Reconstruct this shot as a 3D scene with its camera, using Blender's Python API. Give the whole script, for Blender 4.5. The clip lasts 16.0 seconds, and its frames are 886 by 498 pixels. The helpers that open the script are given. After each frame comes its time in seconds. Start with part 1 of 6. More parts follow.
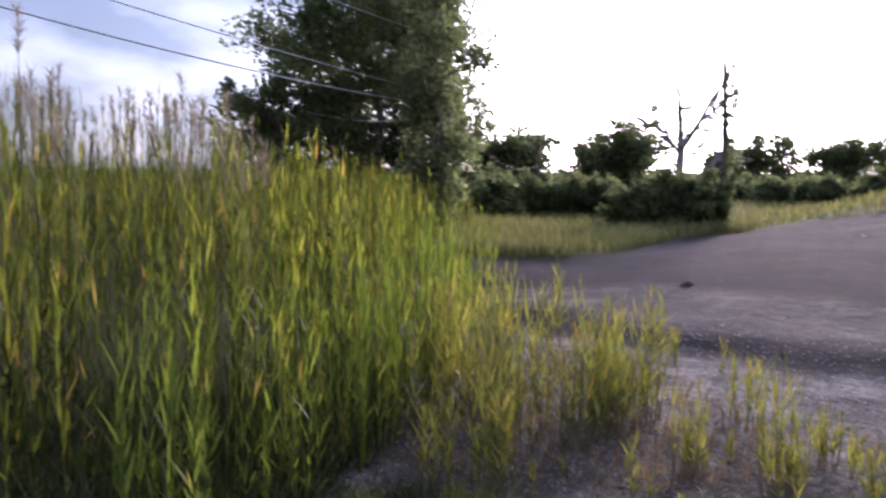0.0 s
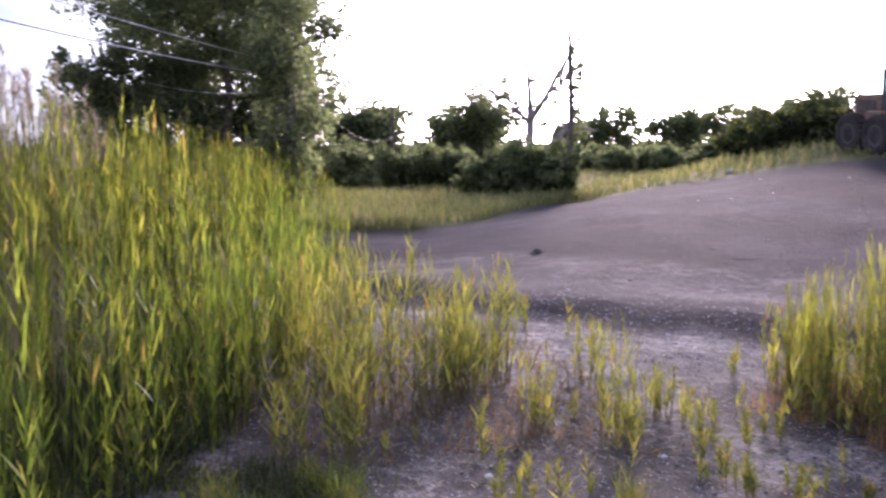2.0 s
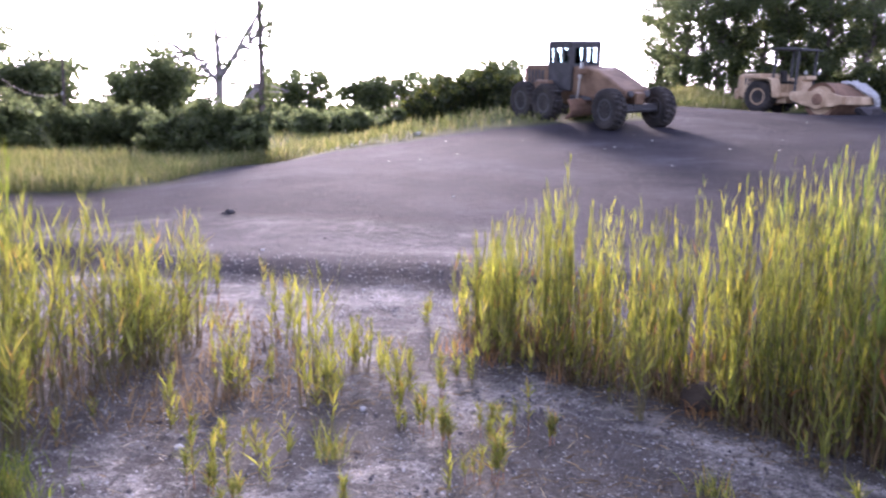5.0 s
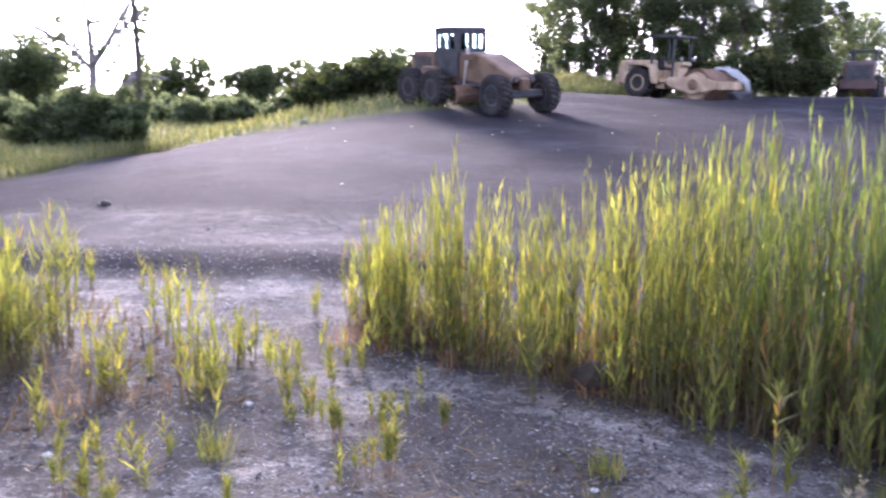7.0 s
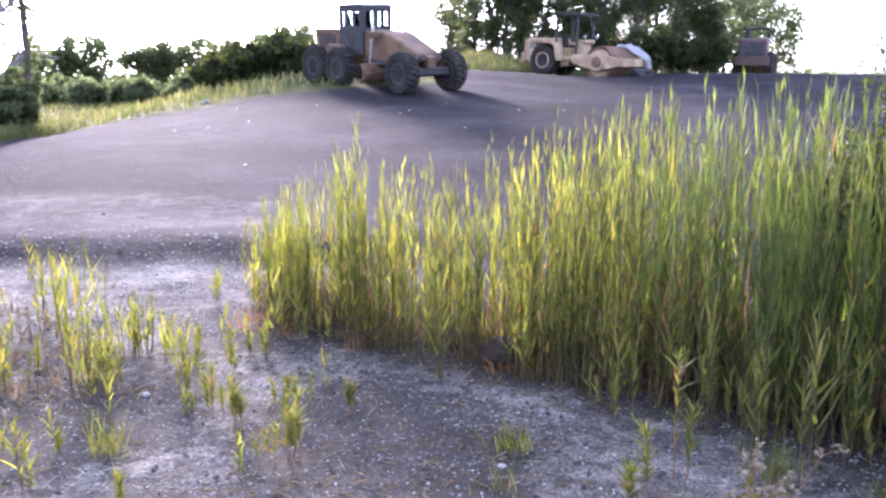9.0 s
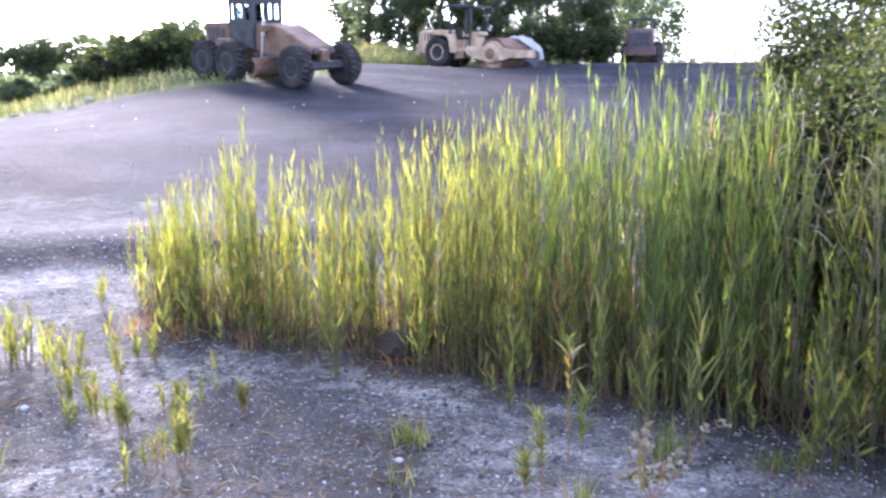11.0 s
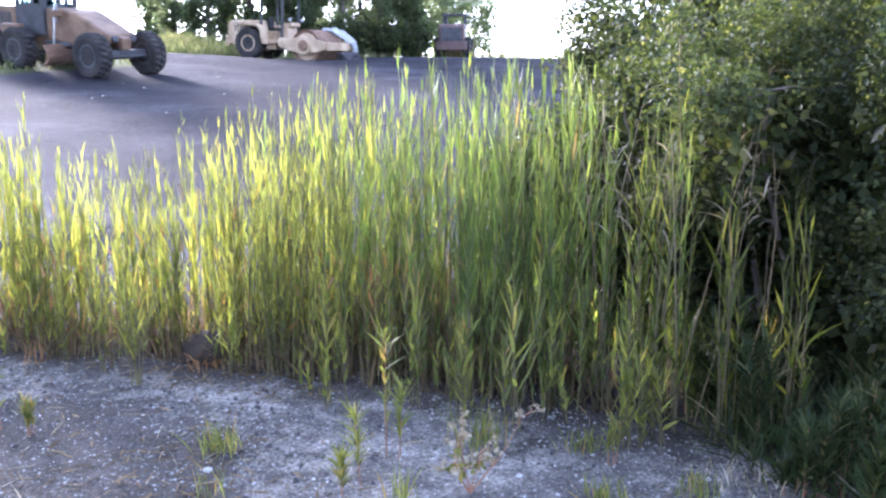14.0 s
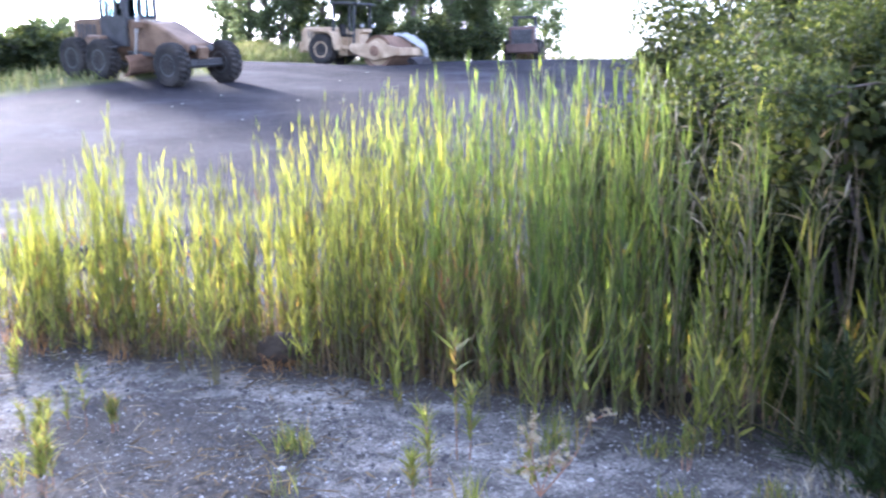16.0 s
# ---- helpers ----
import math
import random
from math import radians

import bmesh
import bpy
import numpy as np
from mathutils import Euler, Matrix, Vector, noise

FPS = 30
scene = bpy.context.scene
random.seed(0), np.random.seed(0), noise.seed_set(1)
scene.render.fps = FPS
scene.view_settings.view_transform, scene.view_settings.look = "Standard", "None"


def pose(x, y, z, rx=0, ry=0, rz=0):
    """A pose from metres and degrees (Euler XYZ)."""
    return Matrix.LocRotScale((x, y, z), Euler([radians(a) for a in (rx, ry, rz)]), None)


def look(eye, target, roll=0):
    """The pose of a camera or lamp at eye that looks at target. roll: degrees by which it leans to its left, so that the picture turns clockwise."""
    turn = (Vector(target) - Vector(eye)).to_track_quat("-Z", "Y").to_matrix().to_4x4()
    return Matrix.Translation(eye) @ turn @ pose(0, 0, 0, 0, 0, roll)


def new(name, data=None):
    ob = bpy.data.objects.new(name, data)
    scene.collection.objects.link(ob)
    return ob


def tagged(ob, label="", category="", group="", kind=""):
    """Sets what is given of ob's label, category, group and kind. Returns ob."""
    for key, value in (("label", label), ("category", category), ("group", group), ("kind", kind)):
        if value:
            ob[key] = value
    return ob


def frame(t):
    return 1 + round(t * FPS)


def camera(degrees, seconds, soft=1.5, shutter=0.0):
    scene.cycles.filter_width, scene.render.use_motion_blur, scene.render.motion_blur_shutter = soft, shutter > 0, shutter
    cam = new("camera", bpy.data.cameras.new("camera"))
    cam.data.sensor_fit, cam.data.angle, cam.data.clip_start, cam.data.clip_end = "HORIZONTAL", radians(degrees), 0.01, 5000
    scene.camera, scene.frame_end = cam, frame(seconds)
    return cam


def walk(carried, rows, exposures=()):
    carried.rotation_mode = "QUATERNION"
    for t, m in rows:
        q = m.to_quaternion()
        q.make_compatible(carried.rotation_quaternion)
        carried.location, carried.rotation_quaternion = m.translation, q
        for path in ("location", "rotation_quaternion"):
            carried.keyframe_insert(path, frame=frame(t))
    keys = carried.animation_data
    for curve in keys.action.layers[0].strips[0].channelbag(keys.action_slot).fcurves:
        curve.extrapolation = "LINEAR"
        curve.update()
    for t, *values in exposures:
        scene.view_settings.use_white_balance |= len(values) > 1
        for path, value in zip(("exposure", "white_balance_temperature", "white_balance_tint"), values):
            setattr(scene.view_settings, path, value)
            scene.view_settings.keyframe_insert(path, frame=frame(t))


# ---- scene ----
cam = camera(54.0, 16.0, soft=2.35, shutter=0.8)
PATH = [
    (0, (-0.028, -0.390, 1.954), (-5.969, 7.613, 1.140), 0.93),
    (0.5, (-0.058, -0.367, 1.952), (-5.569, 7.922, 0.992), 1.42),
    (1, (-0.027, -0.368, 1.961), (-5.272, 8.080, 0.900), 1.28),
    (1.5, (0.025, -0.360, 1.946), (-4.928, 8.259, 0.858), 0.63),
    (2, (0.040, -0.369, 1.955), (-4.508, 8.467, 0.845), 0.27),
    (2.5, (0.013, -0.333, 1.943), (-4.021, 8.745, 0.794), 0.40),
    (3, (-0.014, -0.318, 1.922), (-3.449, 8.999, 0.739), 0.76),
    (3.5, (-0.017, -0.271, 1.899), (-2.993, 9.192, 0.640), 0.69),
    (4, (-0.037, -0.212, 1.879), (-2.308, 9.430, 0.511), 1.08),
    (6.5, (0.009, -0.043, 1.804), (-0.372, 9.836, 0.300), 0.93),
    (7, (0.000, 0.000, 1.803), (0.000, 9.876, 0.231), 0.99),
    (7.5, (0.032, 0.031, 1.795), (0.450, 9.885, 0.143), 1.11),
    (8, (0.035, 0.048, 1.791), (0.539, 9.888, 0.080), 0.82),
    (8.5, (0.047, 0.070, 1.783), (0.795, 9.881, -0.001), 0.72),
    (9, (0.062, 0.091, 1.773), (1.066, 9.878, -0.013), 0.49),
    (11.5, (0.145, 0.140, 1.758), (2.594, 9.641, -0.175), -0.37),
    (12, (0.159, 0.167, 1.748), (3.001, 9.543, -0.255), -0.22),
    (12.5, (0.182, 0.189, 1.739), (3.437, 9.444, -0.194), -0.04),
    (13, (0.195, 0.205, 1.740), (3.726, 9.361, -0.184), -0.02),
    (13.5, (0.203, 0.218, 1.735), (4.014, 9.262, -0.185), 0.07),
    (14, (0.212, 0.232, 1.730), (4.258, 9.171, -0.202), 0.26),
    (14.5, (0.224, 0.249, 1.726), (4.367, 9.139, -0.222), 0.19),
    (15, (0.227, 0.247, 1.728), (4.228, 9.197, -0.243), -0.05),
    (15.5, (0.219, 0.235, 1.732), (3.944, 9.310, -0.212), -0.47),
    (16, (0.212, 0.222, 1.729), (3.507, 9.472, -0.164), -0.76),
]
EXPOSURES = [(0, 1.02, 5580, 36), (2.5, 1.75, 5700, 42), (4, 2.01, 5600, 42), (7, 2.32, 5380, 36), (9, 2.5, 5320, 34), (12.5, 2.95, 5000, 27), (16, 3.03, 4970, 25)]
walk(cam, [(t, look(eye, target, roll)) for t, eye, target, roll in PATH], EXPOSURES)

# ---------------------------------------------------------------- light
SUN_AZ, SUN_EL = -12.0, 15.0          # degrees east of +y, degrees up
sun_way = Vector((math.sin(radians(SUN_AZ)) * math.cos(radians(SUN_EL)), math.cos(radians(SUN_AZ)) * math.cos(radians(SUN_EL)), math.sin(radians(SUN_EL))))
sun = new("sun", bpy.data.lights.new("sun", "SUN"))
sun.data.energy, sun.data.angle, sun.data.color = 1.85, radians(8.0), (1.0, 0.84, 0.62)   # veiled by thin haze
sun.matrix_world = look(sun_way * 100, (0, 0, 0))
world = bpy.data.worlds.new("sky")
scene.world = world
world.use_nodes = True
wt = world.node_tree
wbg = wt.nodes["Background"]
wsky = wt.nodes.new("ShaderNodeTexSky")
wsky.sky_type, wsky.sun_disc = "NISHITA", False
wsky.sun_elevation, wsky.sun_rotation = radians(SUN_EL), radians(SUN_AZ)
wsky.air_density, wsky.dust_density, wsky.ozone_density = 1.0, 2.2, 1.5
# thin broken cloud
wco = wt.nodes.new("ShaderNodeTexCoord")
wmap = wt.nodes.new("ShaderNodeMapping")
wmap.inputs["Scale"].default_value = (1.6, 1.6, 6.0)
wno = wt.nodes.new("ShaderNodeTexNoise")
wno.inputs["Scale"].default_value, wno.inputs["Detail"].default_value = 1.7, 6.0
wra = wt.nodes.new("ShaderNodeMapRange")
wra.inputs["From Min"].default_value, wra.inputs["From Max"].default_value = 0.48, 0.68
wra.inputs["To Min"].default_value, wra.inputs["To Max"].default_value = 0.12, 0.6
wmix = wt.nodes.new("ShaderNodeMixRGB")
whs = wt.nodes.new("ShaderNodeHueSaturation")
whs.inputs["Saturation"].default_value, whs.inputs["Value"].default_value = 0.3, 1.3
wt.links.new(wsky.outputs["Color"], whs.inputs["Color"])
wt.links.new(whs.outputs["Color"], wmix.inputs["Color2"])
wt.links.new(wco.outputs["Generated"], wmap.inputs["Vector"])
wt.links.new(wmap.outputs["Vector"], wno.inputs["Vector"])
wt.links.new(wno.outputs["Fac"], wra.inputs["Value"])
wt.links.new(wra.outputs["Result"], wmix.inputs["Fac"])
wpale = wt.nodes.new("ShaderNodeHueSaturation")
wpale.inputs["Saturation"].default_value = 0.45
wt.links.new(wsky.outputs["Color"], wpale.inputs["Color"])
wt.links.new(wpale.outputs["Color"], wmix.inputs["Color1"])
# a bank of grey-blue cloud low in the west
wdot = wt.nodes.new("ShaderNodeVectorMath")
wdot.operation = "DOT_PRODUCT"
wdot.inputs[1].default_value = Vector((-math.sin(radians(58)) * math.cos(radians(14)), math.cos(radians(58)) * math.cos(radians(14)), math.sin(radians(14))))
wt.links.new(wco.outputs["Generated"], wdot.inputs[0])
wcl = wt.nodes.new("ShaderNodeMapRange")
wcl.interpolation_type = "SMOOTHSTEP"
wcl.inputs["From Min"].default_value, wcl.inputs["From Max"].default_value = math.cos(radians(28)), math.cos(radians(9))
wt.links.new(wdot.outputs["Value"], wcl.inputs["Value"])
wmap2 = wt.nodes.new("ShaderNodeMapping")
wmap2.inputs["Scale"].default_value, wmap2.inputs["Location"].default_value = (1.0, 1.0, 2.6), (0.3, 0.1, 0.2)
wno2 = wt.nodes.new("ShaderNodeTexNoise")
wno2.inputs["Scale"].default_value, wno2.inputs["Detail"].default_value = 5.0, 5.0
wt.links.new(wco.outputs["Generated"], wmap2.inputs["Vector"])
wt.links.new(wmap2.outputs["Vector"], wno2.inputs["Vector"])
wdeep = wt.nodes.new("ShaderNodeValToRGB")
wdeep.color_ramp.elements[0].position, wdeep.color_ramp.elements[1].position = 0.42, 0.62
wdeep.color_ramp.elements[0].color, wdeep.color_ramp.elements[1].color = (0.3, 0.345, 0.39, 1), (0.56, 0.6, 0.63, 1)
wt.links.new(wno2.outputs["Fac"], wdeep.inputs["Fac"])
wbank = wt.nodes.new("ShaderNodeMixRGB")
wbank.blend_type = "MULTIPLY"
wt.links.new(wcl.outputs["Result"], wbank.inputs["Fac"])
wt.links.new(wmix.outputs["Color"], wbank.inputs["Color1"])
wt.links.new(wdeep.outputs["Color"], wbank.inputs["Color2"])
wt.links.new(wbank.outputs["Color"], wbg.inputs["Color"])
wbg.inputs["Strength"].default_value = 0.15


# ---------------------------------------------------------------- materials
def material(name, base, rough=0.8, metal=0.0, vary=0.25, scale=3.0, fine=40.0, bump=0.3, tint=None, island=0.0, dist=0.01, coords="Object"):
    """A surface with variation at a coarse and a fine scale and a fine relief."""
    m = bpy.data.materials.new(name)
    m.use_nodes = True
    nt = m.node_tree
    p = nt.nodes["Principled BSDF"]
    p.inputs["Roughness"].default_value, p.inputs["Metallic"].default_value = rough, metal
    co = nt.nodes.new("ShaderNodeTexCoord")
    n1, n2 = nt.nodes.new("ShaderNodeTexNoise"), nt.nodes.new("ShaderNodeTexNoise")
    for n, s in ((n1, scale), (n2, fine)):
        n.inputs["Scale"].default_value, n.inputs["Detail"].default_value = s, 5.0
        nt.links.new(co.outputs[coords], n.inputs["Vector"])
    dark = tuple(c * (1 - vary) for c in base) + (1,)
    light = tuple(min(1, c * (1 + vary)) for c in (tint or base)) + (1,)
    r1 = nt.nodes.new("ShaderNodeValToRGB")
    r1.color_ramp.elements[0].position, r1.color_ramp.elements[1].position = 0.33, 0.68
    r1.color_ramp.elements[0].color, r1.color_ramp.elements[1].color = dark, light
    nt.links.new(n1.outputs["Fac"], r1.inputs["Fac"])
    mx = nt.nodes.new("ShaderNodeMixRGB")
    mx.blend_type = "OVERLAY"
    mx.inputs["Fac"].default_value = 0.5
    nt.links.new(r1.outputs["Color"], mx.inputs["Color1"])
    nt.links.new(n2.outputs["Fac"], mx.inputs["Color2"])
    out = mx.outputs["Color"]
    if island:
        geo = nt.nodes.new("ShaderNodeNewGeometry")
        hs = nt.nodes.new("ShaderNodeHueSaturation")
        rg = nt.nodes.new("ShaderNodeMapRange")
        rg.inputs["To Min"].default_value, rg.inputs["To Max"].default_value = 1 - island, 1 + island
        nt.links.new(geo.outputs["Random Per Island"], rg.inputs["Value"])
        nt.links.new(rg.outputs["Result"], hs.inputs["Value"])
        nt.links.new(out, hs.inputs["Color"])
        out = hs.outputs["Color"]
    nt.links.new(out, p.inputs["Base Color"])
    if bump:
        b = nt.nodes.new("ShaderNodeBump")
        b.inputs["Strength"].default_value, b.inputs["Distance"].default_value = bump, dist
        nt.links.new(n2.outputs["Fac"], b.inputs["Height"])
        nt.links.new(b.outputs["Normal"], p.inputs["Normal"])
    return m


def leaf_material(name, stops, through_col, share=0.45, rough=0.5, scale=0.5, grain=60, upright=1.0, spread=(0.72, 1.25)):
    """Thin leaves: each leaf has its own tone from the stops, and lets light through. upright below 1 draws the tone's patches out to whole plants."""
    m = bpy.data.materials.new(name)
    m.use_nodes = True
    nt = m.node_tree
    p = nt.nodes["Principled BSDF"]
    p.inputs["Roughness"].default_value, p.inputs["Specular IOR Level"].default_value = rough, 0.25
    geo = nt.nodes.new("ShaderNodeNewGeometry")
    ramp = nt.nodes.new("ShaderNodeValToRGB")
    ramp.color_ramp.interpolation = "LINEAR"
    els = ramp.color_ramp.elements
    while len(els) < len(stops):
        els.new(0.5)
    for e, (at, col) in zip(els, stops):
        e.position, e.color = at, (*col, 1)
    nt.links.new(geo.outputs["Random Per Island"], ramp.inputs["Fac"])
    co = nt.nodes.new("ShaderNodeTexCoord")
    n1 = nt.nodes.new("ShaderNodeTexNoise")
    n1.inputs["Scale"].default_value, n1.inputs["Detail"].default_value = scale, 3
    n2 = nt.nodes.new("ShaderNodeTexNoise")
    n2.inputs["Scale"].default_value = grain
    tall = nt.nodes.new("ShaderNodeMapping")
    tall.inputs["Scale"].default_value = (1, 1, upright)
    nt.links.new(co.outputs["Object"], tall.inputs["Vector"])
    nt.links.new(tall.outputs["Vector"], n1.inputs["Vector"])
    nt.links.new(co.outputs["Object"], n2.inputs["Vector"])
    hs = nt.nodes.new("ShaderNodeHueSaturation")
    mr = nt.nodes.new("ShaderNodeMapRange")
    mr.inputs["From Min"].default_value, mr.inputs["From Max"].default_value = 0.3, 0.7
    mr.inputs["To Min"].default_value, mr.inputs["To Max"].default_value = spread
    ad = nt.nodes.new("ShaderNodeMath")
    ad.operation = "MULTIPLY_ADD"
    ad.inputs[1].default_value, ad.inputs[2].default_value = 0.25, 0.0
    nt.links.new(n2.outputs["Fac"], ad.inputs[0])
    ad2 = nt.nodes.new("ShaderNodeMath")
    nt.links.new(n1.outputs["Fac"], ad2.inputs[0])
    nt.links.new(ad.outputs[0], ad2.inputs[1])
    sub = nt.nodes.new("ShaderNodeMath")
    sub.operation, sub.inputs[1].default_value = "SUBTRACT", 0.125
    nt.links.new(ad2.outputs[0], sub.inputs[0])
    nt.links.new(sub.outputs[0], mr.inputs["Value"])
    nt.links.new(mr.outputs["Result"], hs.inputs["Value"])
    nt.links.new(ramp.outputs["Color"], hs.inputs["Color"])
    nt.links.new(hs.outputs["Color"], p.inputs["Base Color"])
    tr = nt.nodes.new("ShaderNodeBsdfTranslucent")
    mulc = nt.nodes.new("ShaderNodeMixRGB")
    mulc.blend_type, mulc.inputs["Fac"].default_value = "MULTIPLY", 1.0
    mulc.inputs["Color2"].default_value = (*through_col, 1)
    nt.links.new(hs.outputs["Color"], mulc.inputs["Color1"])
    nt.links.new(mulc.outputs["Color"], tr.inputs["Color"])
    mix = nt.nodes.new("ShaderNodeMixShader")
    mix.inputs["Fac"].default_value = share
    nt.links.new(p.outputs["BSDF"], mix.inputs[1])
    nt.links.new(tr.outputs["BSDF"], mix.inputs[2])
    nt.links.new(mix.outputs["Shader"], nt.nodes["Material Output"].inputs["Surface"])
    return m


REED = leaf_material("reed_leaf", [(0.0, (0.1, 0.13, 0.05)), (0.35, (0.165, 0.195, 0.085)), (0.8, (0.245, 0.27, 0.11)), (0.97, (0.4, 0.4, 0.11)), (0.993, (0.36, 0.28, 0.11)), (1.0, (0.4, 0.2, 0.09))], (1.9, 1.75, 0.5), 0.66, 0.5, 6.0, upright=0.15, spread=(0.4, 1.4))
YOUNG = leaf_material("young_reed_leaf", [(0.0, (0.06, 0.095, 0.03)), (0.5, (0.125, 0.165, 0.042)), (0.95, (0.23, 0.265, 0.065)), (1.0, (0.38, 0.3, 0.14))], (1.8, 1.85, 0.6), 0.6, 0.5, 0.8)
TUFT = leaf_material("tuft_reed_leaf", [(0.0, (0.1, 0.125, 0.045)), (0.4, (0.19, 0.215, 0.075)), (0.85, (0.3, 0.32, 0.1)), (0.97, (0.35, 0.3, 0.12)), (1.0, (0.4, 0.24, 0.11))], (1.85, 1.75, 0.6), 0.55, 0.5, 4.0, upright=0.2, spread=(0.5, 1.15))
REED_DARK = leaf_material("reed_leaf_lush", [(0.0, (0.042, 0.062, 0.02)), (0.5, (0.09, 0.12, 0.033)), (0.82, (0.165, 0.19, 0.05)), (0.95, (0.26, 0.27, 0.075)), (1.0, (0.36, 0.24, 0.11))], (1.85, 1.75, 0.55), 0.62, 0.6, 4.6, upright=0.14, spread=(0.1, 1.6))
LITTER = leaf_material("brown_reed_litter", [(0.0, (0.09, 0.07, 0.045)), (0.6, (0.18, 0.135, 0.08)), (1.0, (0.3, 0.23, 0.13))], (1.2, 1.0, 0.7), 0.4, 0.8)
# greener reed leaf, darkened to carry the shade at the bed's right end
REED_SHADED = leaf_material("reed_leaf_shaded", [(0.0, (0.075, 0.11, 0.045)), (0.45, (0.12, 0.165, 0.065)), (0.88, (0.2, 0.25, 0.085)), (0.97, (0.32, 0.34, 0.1)), (1.0, (0.42, 0.28, 0.13))], (1.8, 1.78, 0.6), 0.6, 0.45, 6.0, upright=0.15, spread=(0.42, 1.4))
STEM = leaf_material("reed_stem", [(0.0, (0.10, 0.085, 0.045)), (0.6, (0.17, 0.15, 0.075)), (1.0, (0.24, 0.23, 0.1))], (1.2, 1.1, 0.8), 0.25, 0.6)
PLUME = leaf_material("dry_plume", [(0.0, (0.16, 0.145, 0.105)), (1.0, (0.29, 0.265, 0.195))], (1.5, 1.4, 1.3), 0.5, 0.9)
DRY = leaf_material("dry_straw", [(0.0, (0.3, 0.24, 0.14)), (0.6, (0.42, 0.36, 0.24)), (1.0, (0.5, 0.46, 0.36))], (1.0, 0.95, 0.8), 0.3, 0.7)
DEAD = leaf_material("dead_reed_leaf", [(0.0, (0.13, 0.11, 0.07)), (0.7, (0.24, 0.2, 0.13)), (1.0, (0.38, 0.34, 0.25))], (1.2, 1.1, 0.8), 0.4, 0.8)
GRASS = leaf_material("bank_grass", [(0.0, (0.09, 0.12, 0.04)), (0.5, (0.16, 0.18, 0.075)), (0.85, (0.26, 0.25, 0.12)), (1.0, (0.36, 0.31, 0.19))], (1.6, 1.5, 0.9), 0.4, 0.6, 0.2)
WEED = leaf_material("weed_leaf", [(0.0, (0.085, 0.1, 0.036)), (0.6, (0.165, 0.185, 0.06)), (0.88, (0.26, 0.25, 0.085)), (1.0, (0.32, 0.17, 0.08))], (1.8, 1.8, 0.7), 0.5, 0.5, 2.0)
TREE_LEAF = leaf_material("tree_leaf", [(0.0, (0.065, 0.085, 0.05)), (0.6, (0.1, 0.125, 0.07)), (1.0, (0.135, 0.16, 0.09))], (2.0, 1.95, 1.35), 0.7, 0.55, 0.35)
SHRUB_LEAF = leaf_material("shrub_leaf", [(0.0, (0.024, 0.035, 0.014)), (0.6, (0.046, 0.061, 0.025)), (0.93, (0.09, 0.104, 0.038)), (1.0, (0.16, 0.16, 0.07))], (1.9, 1.8, 0.65), 0.42, 0.6, 1.6, spread=(0.4, 1.3))
# low growth with the shade beneath shrubs and reeds put into the leaf colour
TANGLE = leaf_material("shade_darkened_tangle", [(0.0, (0.018, 0.028, 0.012)), (0.7, (0.04, 0.058, 0.02)), (0.95, (0.1, 0.11, 0.045)), (1.0, (0.2, 0.17, 0.09))], (1.7, 1.7, 0.6), 0.35, 0.65, 2.5)
DOCK_LEAF = leaf_material("dock_leaf", [(0.0, (0.035, 0.06, 0.02)), (0.7, (0.06, 0.095, 0.03)), (1.0, (0.11, 0.14, 0.045))], (1.6, 1.7, 0.6), 0.35, 0.5, 6.0)
RUSTY_LEAF = leaf_material("rusty_dead_leaf", [(0.0, (0.22, 0.12, 0.06)), (0.6, (0.34, 0.19, 0.085)), (1.0, (0.42, 0.28, 0.14))], (1.4, 1.15, 0.7), 0.5, 0.7)
BARK = material("bark", (0.11, 0.09, 0.075), 0.9, vary=0.35, scale=2.0, fine=25, bump=0.8, dist=0.03)
PALE_BARK = material("weathered_dead_wood", (0.26, 0.24, 0.22), 0.85, vary=0.3, scale=1.5, fine=20, bump=0.6, dist=0.02)
STONE = material("stone", (0.3, 0.29, 0.28), 0.9, vary=0.3, scale=30, fine=150, bump=0.4, dist=0.002, island=0.3)


